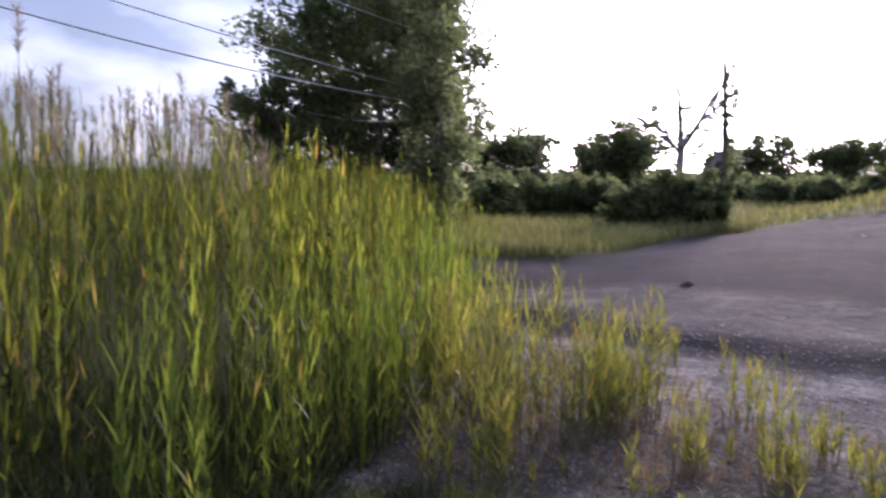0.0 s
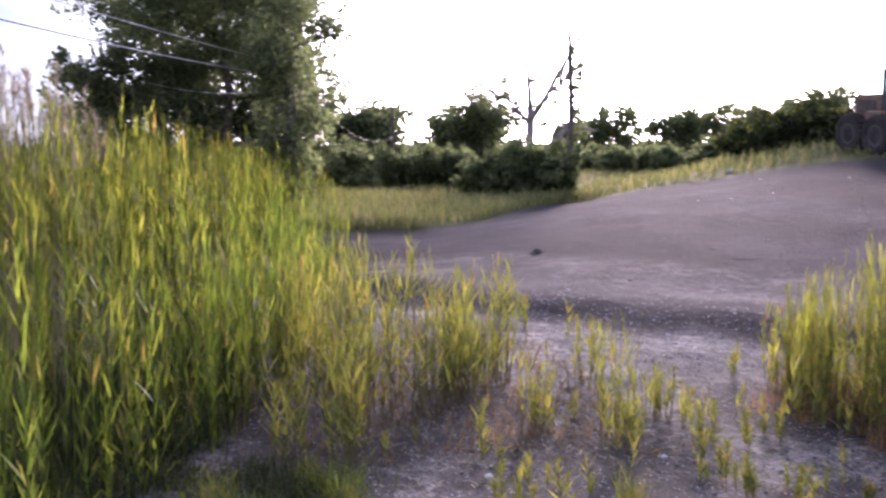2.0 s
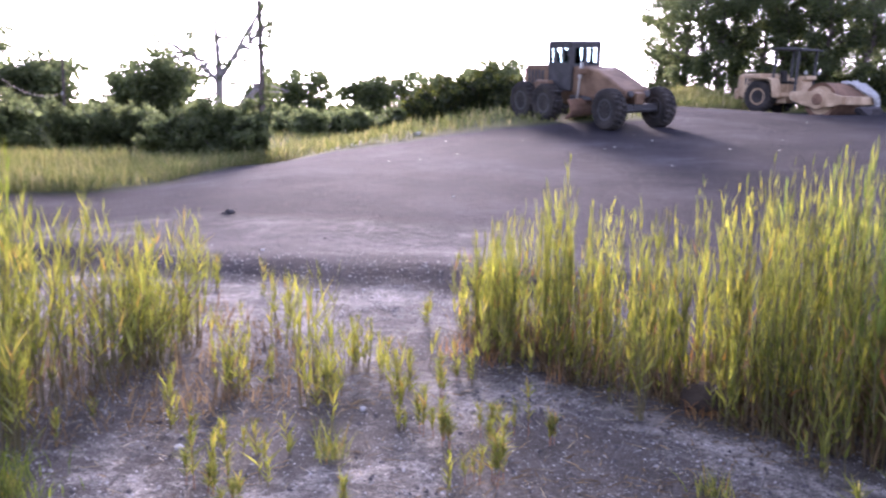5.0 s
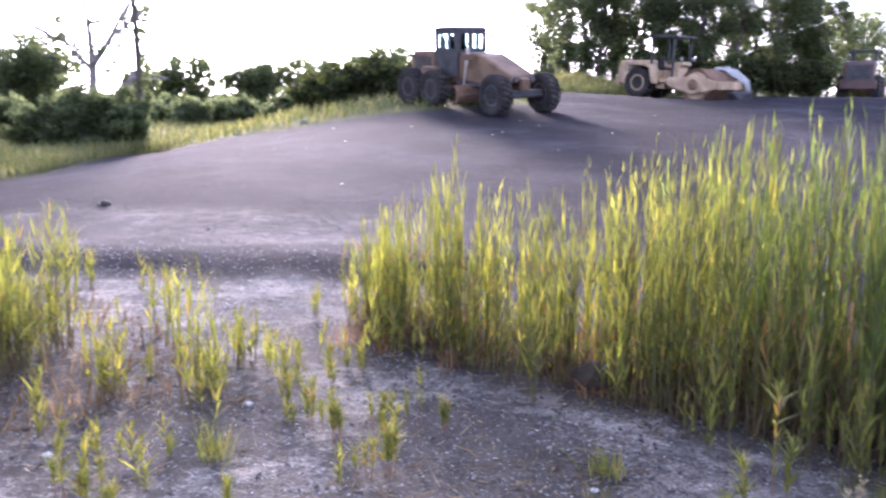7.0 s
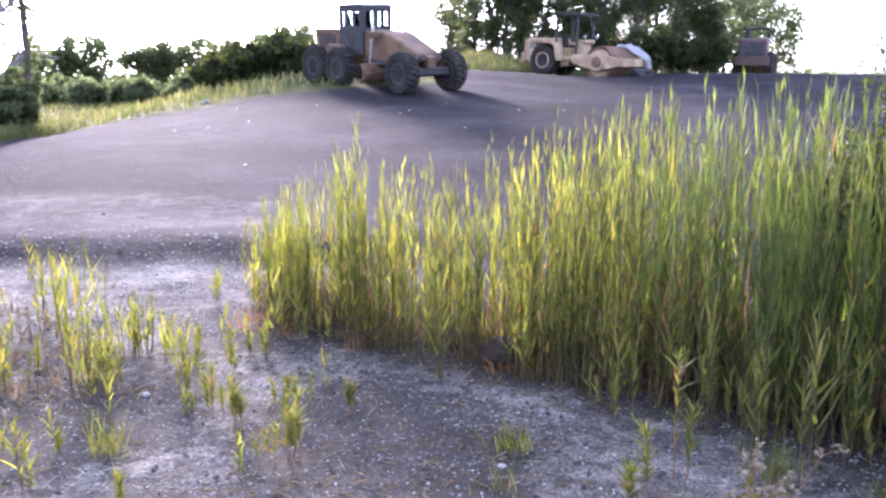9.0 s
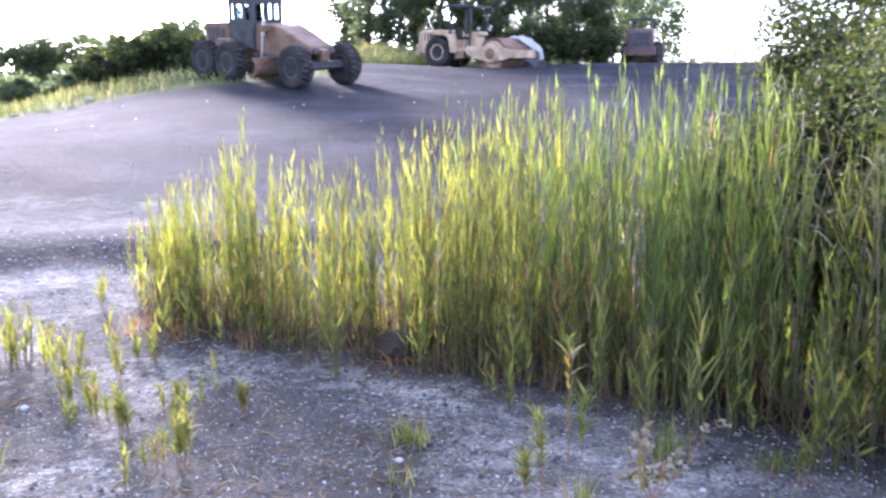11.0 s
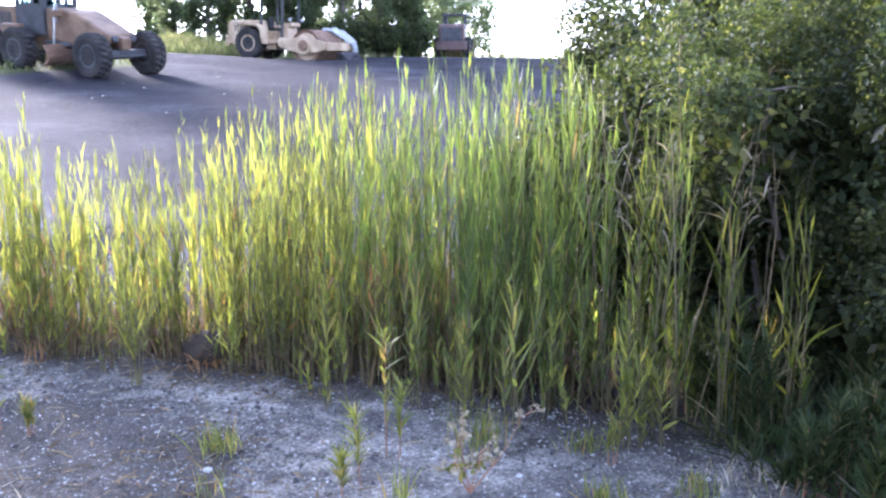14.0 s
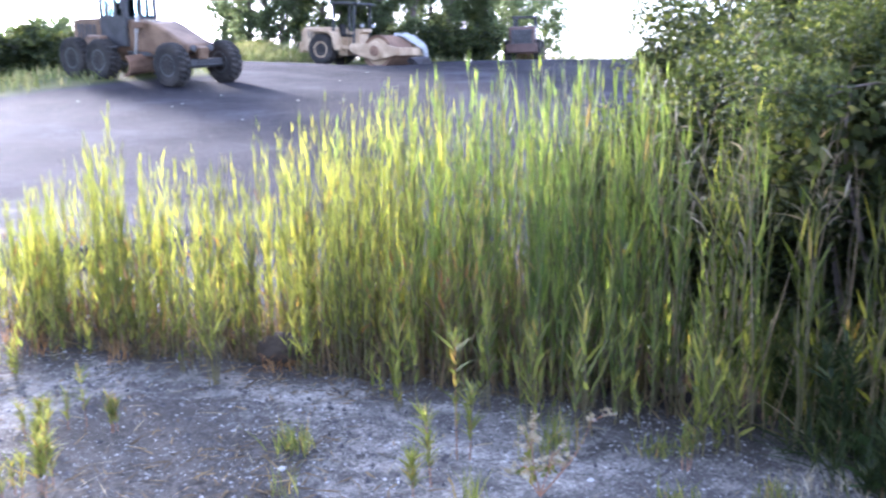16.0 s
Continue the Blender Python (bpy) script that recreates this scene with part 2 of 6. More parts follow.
def ground_material():
    m = bpy.data.materials.new("ground")
    m.use_nodes = True
    nt = m.node_tree
    p = nt.nodes["Principled BSDF"]
    p.inputs["Roughness"].default_value = 0.92
    p.inputs["Specular IOR Level"].default_value = 0.1
    co = nt.nodes.new("ShaderNodeTexCoord")

    def noise_at(s, detail=6.0, rough=0.6):
        n = nt.nodes.new("ShaderNodeTexNoise")
        n.inputs["Scale"].default_value, n.inputs["Detail"].default_value, n.inputs["Roughness"].default_value = s, detail, rough
        nt.links.new(co.outputs["Object"], n.inputs["Vector"])
        return n.outputs["Fac"]

    def ramp(fac, *stops):
        r = nt.nodes.new("ShaderNodeValToRGB")
        els = r.color_ramp.elements
        while len(els) < len(stops):
            els.new(0.5)
        for e, (at, col) in zip(els, stops):
            e.position, e.color = at, (*col, 1)
        nt.links.new(fac, r.inputs["Fac"])
        return r.outputs["Color"]

    def mixed(fac, a, b, kind="MIX"):
        x = nt.nodes.new("ShaderNodeMixRGB")
        x.blend_type = kind
        if isinstance(fac, float):
            x.inputs["Fac"].default_value = fac
        else:
            nt.links.new(fac, x.inputs["Fac"])
        nt.links.new(a, x.inputs["Color1"])
        nt.links.new(b, x.inputs["Color2"])
        return x.outputs["Color"]

    def mask(name):
        a = nt.nodes.new("ShaderNodeAttribute")
        a.attribute_name = name
        return a.outputs["Fac"]

    vor = nt.nodes.new("ShaderNodeTexVoronoi")
    vor.inputs["Scale"].default_value = 70
    nt.links.new(co.outputs["Object"], vor.inputs["Vector"])
    grit = noise_at(90.0, 4.0, 0.75)
    patch = noise_at(0.9)
    gravel = ramp(patch, (0.34, (0.1, 0.092, 0.082)), (0.5, (0.24, 0.222, 0.2)), (0.66, (0.42, 0.39, 0.35)))
    blot = ramp(noise_at(6.5, 8.0, 0.7), (0.32, (0.12, 0.12, 0.12)), (0.5, (0.5, 0.5, 0.5)), (0.7, (0.72, 0.72, 0.72)))
    gravel = mixed(0.9, gravel, blot, "OVERLAY")
    chips = ramp(vor.outputs["Color"], (0.0, (0.12, 0.12, 0.12)), (0.5, (0.42, 0.42, 0.42)), (0.84, (0.6, 0.6, 0.6)), (0.94, (0.92, 0.92, 0.92)))
    gravel = mixed(0.85, gravel, chips, "OVERLAY")
    gravel = mixed(0.55, gravel, ramp(grit, (0.38, (0.15, 0.15, 0.15)), (0.5, (0.5, 0.5, 0.5)), (0.62, (0.85, 0.85, 0.85))), "OVERLAY")
    stain = ramp(noise_at(1.5, 8.0, 0.66), (0.47, (0.0, 0.0, 0.0)), (0.6, (0.85, 0.85, 0.85)))
    gravel = mixed(stain, gravel, ramp(grit, (0.35, (0.05, 0.046, 0.044)), (0.65, (0.13, 0.12, 0.11))))
    # ragged edge for the mask of humus and painted plant shadows
    blur = nt.nodes.new("ShaderNodeMath")
    blur.operation = "MULTIPLY_ADD"
    blur.inputs[1].default_value = 1.5
    nt.links.new(noise_at(4.0, 8.0, 0.7), blur.inputs[0])
    nt.links.new(mask("humus_shade"), blur.inputs[2])
    soil_shade = ramp(blur.outputs[0], (0.0, (0.0, 0.0, 0.0)), (0.95, (0.0, 0.0, 0.0)), (1.2, (0.75, 0.75, 0.75)))
    gravel = mixed(soil_shade, gravel, ramp(grit, (0.38, (0.035, 0.031, 0.028)), (0.6, (0.1, 0.088, 0.078)), (0.7, (0.3, 0.28, 0.26))))
    dirt = ramp(noise_at(0.35, 8.0), (0.34, (0.013, 0.012, 0.017)), (0.5, (0.02, 0.019, 0.026)), (0.64, (0.039, 0.037, 0.047)))
    dirt = mixed(0.75, dirt, ramp(noise_at(14.0, 8.0, 0.75), (0.34, (0.12, 0.12, 0.12)), (0.5, (0.5, 0.5, 0.5)), (0.68, (0.85, 0.85, 0.85))), "OVERLAY")
    dirt = mixed(0.6, dirt, grit, "OVERLAY")
    dirt = mixed(0.6, dirt, ramp(noise_at(3.0, 8.0, 0.7), (0.3, (0.2, 0.2, 0.2)), (0.55, (0.5, 0.5, 0.5)), (0.75, (0.75, 0.75, 0.75))), "OVERLAY")
    dirt = mixed(0.7, dirt, ramp(noise_at(0.13, 5.0), (0.36, (0.3, 0.3, 0.3)), (0.5, (0.5, 0.5, 0.5)), (0.64, (0.72, 0.72, 0.72))), "OVERLAY")
    soil = ramp(noise_at(0.6), (0.3, (0.06, 0.075, 0.025)), (0.7, (0.15, 0.15, 0.06)))
    col = mixed(mask("dirt"), gravel, dirt)
    col = mixed(mask("grass"), col, soil)
    nt.links.new(col, p.inputs["Base Color"])
    hgt = nt.nodes.new("ShaderNodeMath")
    nt.links.new(vor.outputs["Distance"], hgt.inputs[0])
    nt.links.new(grit, hgt.inputs[1])
    b1 = nt.nodes.new("ShaderNodeBump")
    b1.inputs["Strength"].default_value, b1.inputs["Distance"].default_value = 0.7, 0.02
    nt.links.new(hgt.outputs[0], b1.inputs["Height"])
    b2 = nt.nodes.new("ShaderNodeBump")
    b2.inputs["Strength"].default_value, b2.inputs["Distance"].default_value = 0.45, 0.15
    nt.links.new(noise_at(5.0), b2.inputs["Height"])
    nt.links.new(b1.outputs["Normal"], b2.inputs["Normal"])
    nt.links.new(b2.outputs["Normal"], p.inputs["Normal"])
    return m


# ---------------------------------------------------------------- mesh helpers
def solid(name, verts, faces, mat, smooth=False):
    """A mesh object from arrays; faces: an (n, 3) or (n, 4) array or a list."""
    me = bpy.data.meshes.new(name)
    faces = np.asarray(faces)
    verts = np.asarray(verts, np.float32)
    n, k = faces.shape
    me.vertices.add(len(verts))
    me.vertices.foreach_set("co", verts.ravel())
    me.loops.add(n * k)
    me.loops.foreach_set("vertex_index", faces.ravel().astype(np.int32))
    me.polygons.add(n)
    me.polygons.foreach_set("loop_start", np.arange(0, n * k, k, dtype=np.int32))
    if smooth:
        me.polygons.foreach_set("use_smooth", np.ones(n, bool))
    me.update(calc_edges=True)
    me.validate()
    me.materials.append(mat)
    return new(name, me)


def part(name, bm, mat, parent, label="", smooth=False):
    """Links a bmesh as one mesh object under a thing or a part."""
    me = bpy.data.meshes.new(name)
    if smooth:
        for f in bm.faces:
            f.smooth = True
    bm.to_mesh(me)
    bm.free()
    me.materials.append(mat)
    ob = new(name, me)
    ob.parent = parent
    return tagged(ob, label)


def empty(name, m, label, category, group=""):
    ob = new(name)
    ob.empty_display_size = 0.2
    ob.matrix_world = m
    return tagged(ob, label, category, group)


def box(bm, size, at, turn=(0, 0, 0), bevel=0.0):
    """A box of that size centred at a place."""
    m = Matrix.LocRotScale(at, Euler([radians(a) for a in turn]), size)
    r = bmesh.ops.create_cube(bm, size=1, matrix=m)
    if bevel:
        es = list({e for v in r["verts"] for e in v.link_edges})
        bmesh.ops.bevel(bm, geom=es, offset=bevel, segments=2, affect="EDGES", profile=0.5)
    return bm


def prism(bm, outline, y0, y1, bevel=0.0):
    """An outline in x and z, drawn out from y0 to y1."""
    a = [bm.verts.new((x, y0, z)) for x, z in outline]
    b = [bm.verts.new((x, y1, z)) for x, z in outline]
    fs = [bm.faces.new(a), bm.faces.new(b[::-1])]
    for i in range(len(a)):
        j = (i + 1) % len(a)
        fs.append(bm.faces.new((a[j], a[i], b[i], b[j])))
    bmesh.ops.recalc_face_normals(bm, faces=fs)
    if bevel:
        es = list({e for f in fs for e in f.edges})
        bmesh.ops.bevel(bm, geom=es, offset=bevel, segments=2, affect="EDGES", profile=0.5)
    return bm


def ring(bm, profile, centre, axis="y", steps=36):
    """A lathe: profile of (radius, along) closed round an axis through centre."""
    turn = {"y": Euler((radians(-90), 0, 0)), "x": Euler((0, radians(90), 0)), "z": Euler()}[axis].to_matrix()
    rows = []
    for k in range(steps):
        a = 2 * math.pi * k / steps
        rows.append([bm.verts.new(turn @ Vector((r * math.cos(a), r * math.sin(a), s)) + Vector(centre)) for r, s in profile])
    fs = []
    for k in range(steps):
        p, q = rows[k], rows[(k + 1) % steps]
        for i in range(len(profile) - 1):
            fs.append(bm.faces.new((p[i], q[i], q[i + 1], p[i + 1])))
    for i in (0, -1):
        if profile[i][0] > 1e-4:
            fs.append(bm.faces.new([r[i] for r in rows]))
    bmesh.ops.recalc_face_normals(bm, faces=fs)
    return bm


def tube_arrays(points, radii, sides=6):
    """Verts and quads of a tapered tube along points."""
    pts = np.asarray(points, float)
    d = np.gradient(pts, axis=0)
    d /= np.linalg.norm(d, axis=1)[:, None] + 1e-9
    ref = np.where(np.abs(d[:, 2:3]) > 0.9, [[1.0, 0, 0]], [[0, 0, 1.0]])
    u = np.cross(d, ref)
    u /= np.linalg.norm(u, axis=1)[:, None] + 1e-9
    v = np.cross(d, u)
    a = np.linspace(0, 2 * math.pi, sides, endpoint=False)
    vs = pts[:, None] + np.asarray(radii)[:, None, None] * (np.cos(a)[None, :, None] * u[:, None] + np.sin(a)[None, :, None] * v[:, None])
    n = len(pts)
    i, j = np.meshgrid(np.arange(n - 1), np.arange(sides), indexing="ij")
    k = (j + 1) % sides
    f = np.stack([i * sides + j, i * sides + k, (i + 1) * sides + k, (i + 1) * sides + j], -1).reshape(-1, 4)
    return vs.reshape(-1, 3), f


def joined(pieces):
    vs, fs, n = [], [], 0
    for v, f in pieces:
        vs.append(v), fs.append(np.asarray(f) + n)
        n += len(v)
    return np.concatenate(vs), np.concatenate(fs)


# ---------------------------------------------------------------- ground
def ease(a, b, v):
    t = np.clip((v - a) / (b - a), 0, 1)
    return t * t * (3 - 2 * t)


def wobble(x, y, s, seed=0.0):
    return (np.sin(x * s + 1.3 * np.sin(y * s * 0.7 + seed)) + np.sin(y * s * 1.1 + 1.7 * np.sin(x * s * 0.6 + 2 + seed))) * 0.5


def height(x, y):
    """The lie of the land: a flat gravel pad, a low scarp, and a long slope up to the machines' plateau."""
    x, y = np.asarray(x, float), np.asarray(y, float)
    slope = 0.012 + 0.082 * ease(-13.0, 0.5, x)
    edge = 8.75 + 0.25 * wobble(x, y * 0, 0.8) + 0.22 * np.maximum(-x - 3.5, 0)
    d = y - edge
    z = 0.17 * ease(0.0, 1.1, d + 0.12 * wobble(x, y, 2.9, 0.5)) * ease(-9, -6, x)
    up = slope * np.clip(d - 2.2, 0, None)
    cap = 2.75
    up = np.where(up > cap * 0.8, cap - (cap * 0.2) * np.exp(-(up - cap * 0.8) / (cap * 0.2)), up)
    z = z + up + 0.6 * np.exp(-((x - 7.2) ** 2 / 8 + (y - 48.5) ** 2 / 10))
    z = z - 0.28 * np.exp(-((x - 10.8) ** 2 / 16 + (y - 41.5) ** 2 / 24))
    r = np.hypot(x, y)
    z = z + 0.05 * wobble(x, y, 0.35) * ease(9, 20, r) + 0.02 * wobble(x, y, 1.7, 1.0) * ease(2, 6, r) + 0.006 * wobble(x, y, 6.1, 2.0)
    return z * (1 - 0.75 * ease(90, 260, r))


def grass_mask(x, y):
    """1 where grass and reeds own the soil."""
    far = y - (25.6 + 0.5 * np.maximum(x + 8, 0) + 0.3 * np.minimum(x + 8, 0) + 0.8 * wobble(x, y, 0.5)) - 30 * ease(3, 6, x) * (1 - ease(30, 50, x))
    behind = (y - (42 + 0.25 * (x - 6) + 0.6 * wobble(x, y, 0.7))) * ease(2, 5, x) - 100 * (1 - ease(2, 5, x))
    left = -(x + 4.3) - 0.72 * np.maximum(y - 4.2, 0)
    margin = ease(16.0, 18.5, y + 0.5 * wobble(x, y, 0.9)) * ease(-0.8, 0.6, -(x + 9.2 + 0.5 * wobble(x, y, 0.6)))
    return np.clip(np.maximum(np.maximum(np.maximum(ease(-0.6, 0.6, far), ease(-0.5, 0.5, behind)), ease(-0.5, 0.6, left)), margin), 0, 1)


# right bed: its front runs from the open pad round to the shrubs
def right_front(x):
    return np.interp(x, [-0.9, -0.5, 0.1, 1.25, 1.75, 2.25, 2.6, 2.78, 3.1, 3.4, 4.5], [6.9, 6.45, 6.1, 5.2, 4.72, 4.3, 4.0, 3.7, 2.9, 2.0, 1.0])


def build_ground():
    n = 340
    u = np.linspace(-1, 1, n)
    a = np.arcsinh(1500 / 5.0)
    gx = 5.0 * np.sinh(u * a)
    gy = 5.0 * np.sinh(u * a) + 6.0
    x, y = np.meshgrid(gx, gy, indexing="xy")
    z = height(x, y)
    verts = np.stack([x, y, z], -1).reshape(-1, 3)
    i, j = np.meshgrid(np.arange(n - 1), np.arange(n - 1), indexing="ij")
    f = np.stack([i * n + j, i * n + j + 1, (i + 1) * n + j + 1, (i + 1) * n + j], -1).reshape(-1, 4)
    g = solid("ground", verts, f, ground_material(), True)
    me = g.data
    dirt = me.attributes.new("dirt", "FLOAT", "POINT")
    edge = 8.75 + 0.25 * wobble(x, y * 0, 0.8)
    d = y - edge + 0.3 * wobble(x, y, 1.3)
    band = ease(0.0, 0.5, d) * (1 - 0.42 * (1 - ease(-1.5, 1.0, x)) * ease(1.3, 1.8, d) * (1 - ease(3.4, 4.6, d)))
    back = np.interp(x, [-0.9, -0.5, 0.1, 1.25, 1.75, 2.25, 2.65, 3.0, 3.4, 4.5], [7.2, 6.7, 6.4, 5.6, 5.2, 4.7, 4.1, 3.5, 2.8, 2.0])
    band = np.maximum(band, ease(-0.1, 0.5, y - back + 0.2 * wobble(x, y, 2.3)) * ease(-0.9, 0.2, x) * 0.92)
    dirt.data.foreach_set("value", np.clip(band, 0, 1).ravel().astype(np.float32))
    # dark humus about the plants, with shadows of tufts and bed painted in: place and reach
    humus_shade = np.zeros_like(x)
    for sx, sy, reach in [(-2.8, 5.3, 0.55), (-2.45, 4.95, 0.4), (-1.45, 5.0, 0.4), (-1.15, 4.55, 0.35), (0.07, 4.6, 0.45), (0.25, 4.15, 0.5), (0.02, 3.9, 0.4), (-0.25, 4.35, 0.3), (-3.2, 4.6, 0.6), (-2.9, 3.5, 0.55), (-1.7, 4.2, 0.35), (-0.75, 6.6, 0.5), (-3.7, 5.2, 0.7)]:
        humus_shade = np.maximum(humus_shade, np.exp(-((x - sx) ** 2 + (y - sy) ** 2 * 0.8) / reach ** 2))
    humus_shade = np.maximum(humus_shade, 0.75 * np.exp(-((y - right_front(x) - 0.05) / 0.28) ** 2) * ease(-0.9, -0.4, x) * (1 - ease(2.6, 3.2, x)))
    me.attributes.new("humus_shade", "FLOAT", "POINT").data.foreach_set("value", humus_shade.ravel().astype(np.float32))
    gr = me.attributes.new("grass", "FLOAT", "POINT")
    gr.data.foreach_set("value", grass_mask(x, y).ravel().astype(np.float32))
    return tagged(g, "pale gravel pad rising to a dark dirt slope with grassy margins", "ground", kind="structure")


build_ground()


# ---------------------------------------------------------------- blades, reeds
def blades(rng, root, way, length, width, droop, segs=4, twist=0.6):
    """Leaf blades: (n, 3) roots, unit ways in which they set off, lengths, widths and droop. Each is one tapered strip."""
    n = len(root)
    s = np.linspace(0, 1, segs + 1)
    side = np.cross(way, [0, 0, 1.0])
    bad = np.linalg.norm(side, axis=1) < 0.05
    side[bad] = [1, 0, 0]
    side /= np.linalg.norm(side, axis=1)[:, None]
    up = np.cross(side, way)
    tw = rng.uniform(-twist, twist, n)[:, None]
    side = np.cos(tw) * side + np.sin(tw) * up
    out = way.copy()
    out[:, 2] = 0
    out /= np.linalg.norm(out, axis=1)[:, None] + 1e-6
    c = root[:, None] + length[:, None, None] * (s[None, :, None] * way[:, None] + (droop[:, None] * s[None] ** 2)[:, :, None] * (0.55 * out - np.array([0, 0, 0.75]))[:, None])
    w = width[:, None] * np.array([0.5, 1.0, 0.76, 0.36, 0.02])[None] if segs == 4 else width[:, None] * np.sin(np.pi * (0.12 + 0.86 * s))[None]
    a = c - side[:, None] * w[:, :, None] * 0.5
    b = c + side[:, None] * w[:, :, None] * 0.5
    v = np.stack([a, b], 2).reshape(n, -1, 3)
    k = np.arange(segs)
    q = np.stack([2 * k, 2 * k + 1, 2 * k + 3, 2 * k + 2], -1)
    f = (q[None] + (np.arange(n) * 2 * (segs + 1))[:, None, None]).reshape(-1, 4)
    return v.reshape(-1, 3), f


def stalks(base, top, mid, r0, r1, rings=5):
    """Thin three-sided stems from base over mid (a pull sideways) to top."""
    n = len(base)
    s = np.linspace(0, 1, rings)
    c = base[:, None] + (top - base)[:, None] * s[None, :, None] + mid[:, None] * (s * (1 - s) * 4)[None, :, None]
    r = r0[:, None] * (1 - s)[None] + r1[:, None] * s[None]
    a = np.array([0, 2.094, 4.189])
    off = np.stack([np.cos(a), np.sin(a), 0 * a], -1)
    v = c[:, :, None] + r[:, :, None, None] * off[None, None]
    i, j = np.meshgrid(np.arange(rings - 1), np.arange(3), indexing="ij")
    k = (j + 1) % 3
    q = np.stack([i * 3 + j, i * 3 + k, (i + 1) * 3 + k, (i + 1) * 3 + j], -1).reshape(-1, 4)
    f = (q[None] + (np.arange(n) * rings * 3)[:, None, None]).reshape(-1, 4)
    return v.reshape(-1, 3), f, c


def reeds_split(rng, xy, tall, leaves=11, lean=0.05, leaf_len=0.2, leaf_w=0.018, steep=(10, 46), low=0.22):
    """Reed plants: stems, and two ranks of pointed leaves on each, as two pairs of verts and quads."""
    n = len(xy)
    base = np.column_stack([xy, height(xy[:, 0], xy[:, 1]) - 0.02])
    az = rng.uniform(0, 2 * math.pi, n)
    ln = np.abs(rng.normal(0, lean, n)) * tall
    top = base + np.column_stack([np.cos(az) * ln, np.sin(az) * ln, tall])
    mid = np.column_stack([rng.normal(0, 0.02, (n, 2)), np.zeros(n)]) * tall[:, None]
    sv, sf, c = stalks(base, top, mid, 0.0045 + 0.001 * tall, np.full(n, 0.0015))
    at = (np.arange(leaves) + 0.5) / leaves
    at = low + (1 - low) * at ** 0.9
    at = np.clip(at[None] + rng.uniform(-0.05, 0.05, (n, leaves)), 0.08, 1.0)
    root = base[:, None] + (top - base)[:, None] * at[:, :, None] + mid[:, None] * (at * (1 - at) * 4)[:, :, None]
    rank = rng.uniform(0, 2 * math.pi, n)[:, None] + np.arange(leaves)[None] * math.pi + rng.normal(0, 0.5, (n, leaves))
    tilt = np.radians(rng.uniform(steep[0], steep[1], (n, leaves))) * (1.2 - 0.6 * at)
    way = np.stack([np.cos(rank) * np.sin(tilt), np.sin(rank) * np.sin(tilt), np.cos(tilt)], -1)
    size = leaf_len * tall[:, None] ** 0.6 * rng.uniform(0.65, 1.25, (n, leaves)) * (0.38 + 0.85 * np.sin(np.pi * np.clip(at, 0, 0.97) ** 1.25))
    wid = leaf_w * rng.uniform(0.6, 1.25, (n, leaves)) * (1.25 - 0.7 * at)
    dr = rng.uniform(0.0, 0.22, (n, leaves)) * (1.1 - 0.7 * at)
    lv, lf = blades(rng, root.reshape(-1, 3), way.reshape(-1, 3), size.ravel(), wid.ravel(), dr.ravel())
    return (sv, sf), (lv, lf), top


def reeds(rng, xy, tall, **more):
    s, l, top = reeds_split(rng, xy, tall, **more)
    return joined([s, l]), top


def scatter(rng, n, inside, lo, hi):
    """n points of the rectangle lo..hi at which inside(x, y) beats a throw of the dice."""
    out = np.zeros((0, 2))
    while len(out) < n:
        p = rng.uniform(lo, hi, (n * 3, 2))
        p = p[rng.uniform(0, 1, len(p)) < inside(p[:, 0], p[:, 1])]
        out = np.concatenate([out, p])
    return out[:n]


def right_depth(x):
    return np.interp(x, [-0.9, 0.5, 1.2, 2.0, 3.0, 6.0], [0.5, 0.7, 0.85, 1.15, 1.4, 1.7])


def bare(x, y):
    """Narrow lanes in the bed where only dead stalks stand."""
    a = np.degrees(np.arctan2(x, y))
    return sum(np.exp(-((a - c) / w) ** 2) * 0.95 for c, w in BARE)


BARE = [(21.8, 0.8), (25.5, 0.4)]


def right_inside(x, y):
    d = y - right_front(x) + 0.24 * wobble(x, y, 2.9) + 0.13 * wobble(x, y, 9.0, 1.0)
    e = right_depth(x)
    return (d > 0) * (d < e) * ease(-1.0, -0.45, x) * (0.4 + 0.6 * np.exp(-1.4 * d)) * (1 - 0.45 * ease(32.5, 35, np.degrees(np.arctan2(x - 0.2, y - 0.2)))) * (1 - 0.94 * ease(37.5, 41, np.degrees(np.arctan2(x - 0.2, y - 0.2)))) * (0.08 + 0.92 * (wobble(x, y, 9.5, 1.5) + 0.7 * wobble(x, y, 21.0, 2.0) > -0.3 - 0.5 * (1 - ease(0.8, 1.6, x)))) * (1 - bare(x, y)) * (np.hypot(x - 1.0, y - 5.42) > 0.14) * (1 - ease(2.7, 2.95, x) * ease(-3.75, -3.45, -y))


def litter(rng, p, ln):
    """Brown dead blades about the reeds' feet."""
    n = len(p)
    root = np.column_stack([p, height(p[:, 0], p[:, 1]) - 0.01])
    az, tl = rng.uniform(0, 2 * math.pi, n), np.radians(np.abs(rng.normal(0, 26, n)))
    way = np.column_stack([np.cos(az) * np.sin(tl), np.sin(az) * np.sin(tl), np.cos(tl)])
    v, f = blades(rng, root, way, rng.uniform(*ln, n), rng.uniform(0.006, 0.016, n), rng.uniform(0.05, 0.6, n))
    tagged(solid("reed_litter", v, f, LITTER), "brown dead reed blades about the feet of the reeds", "reed litter", kind="stuff")


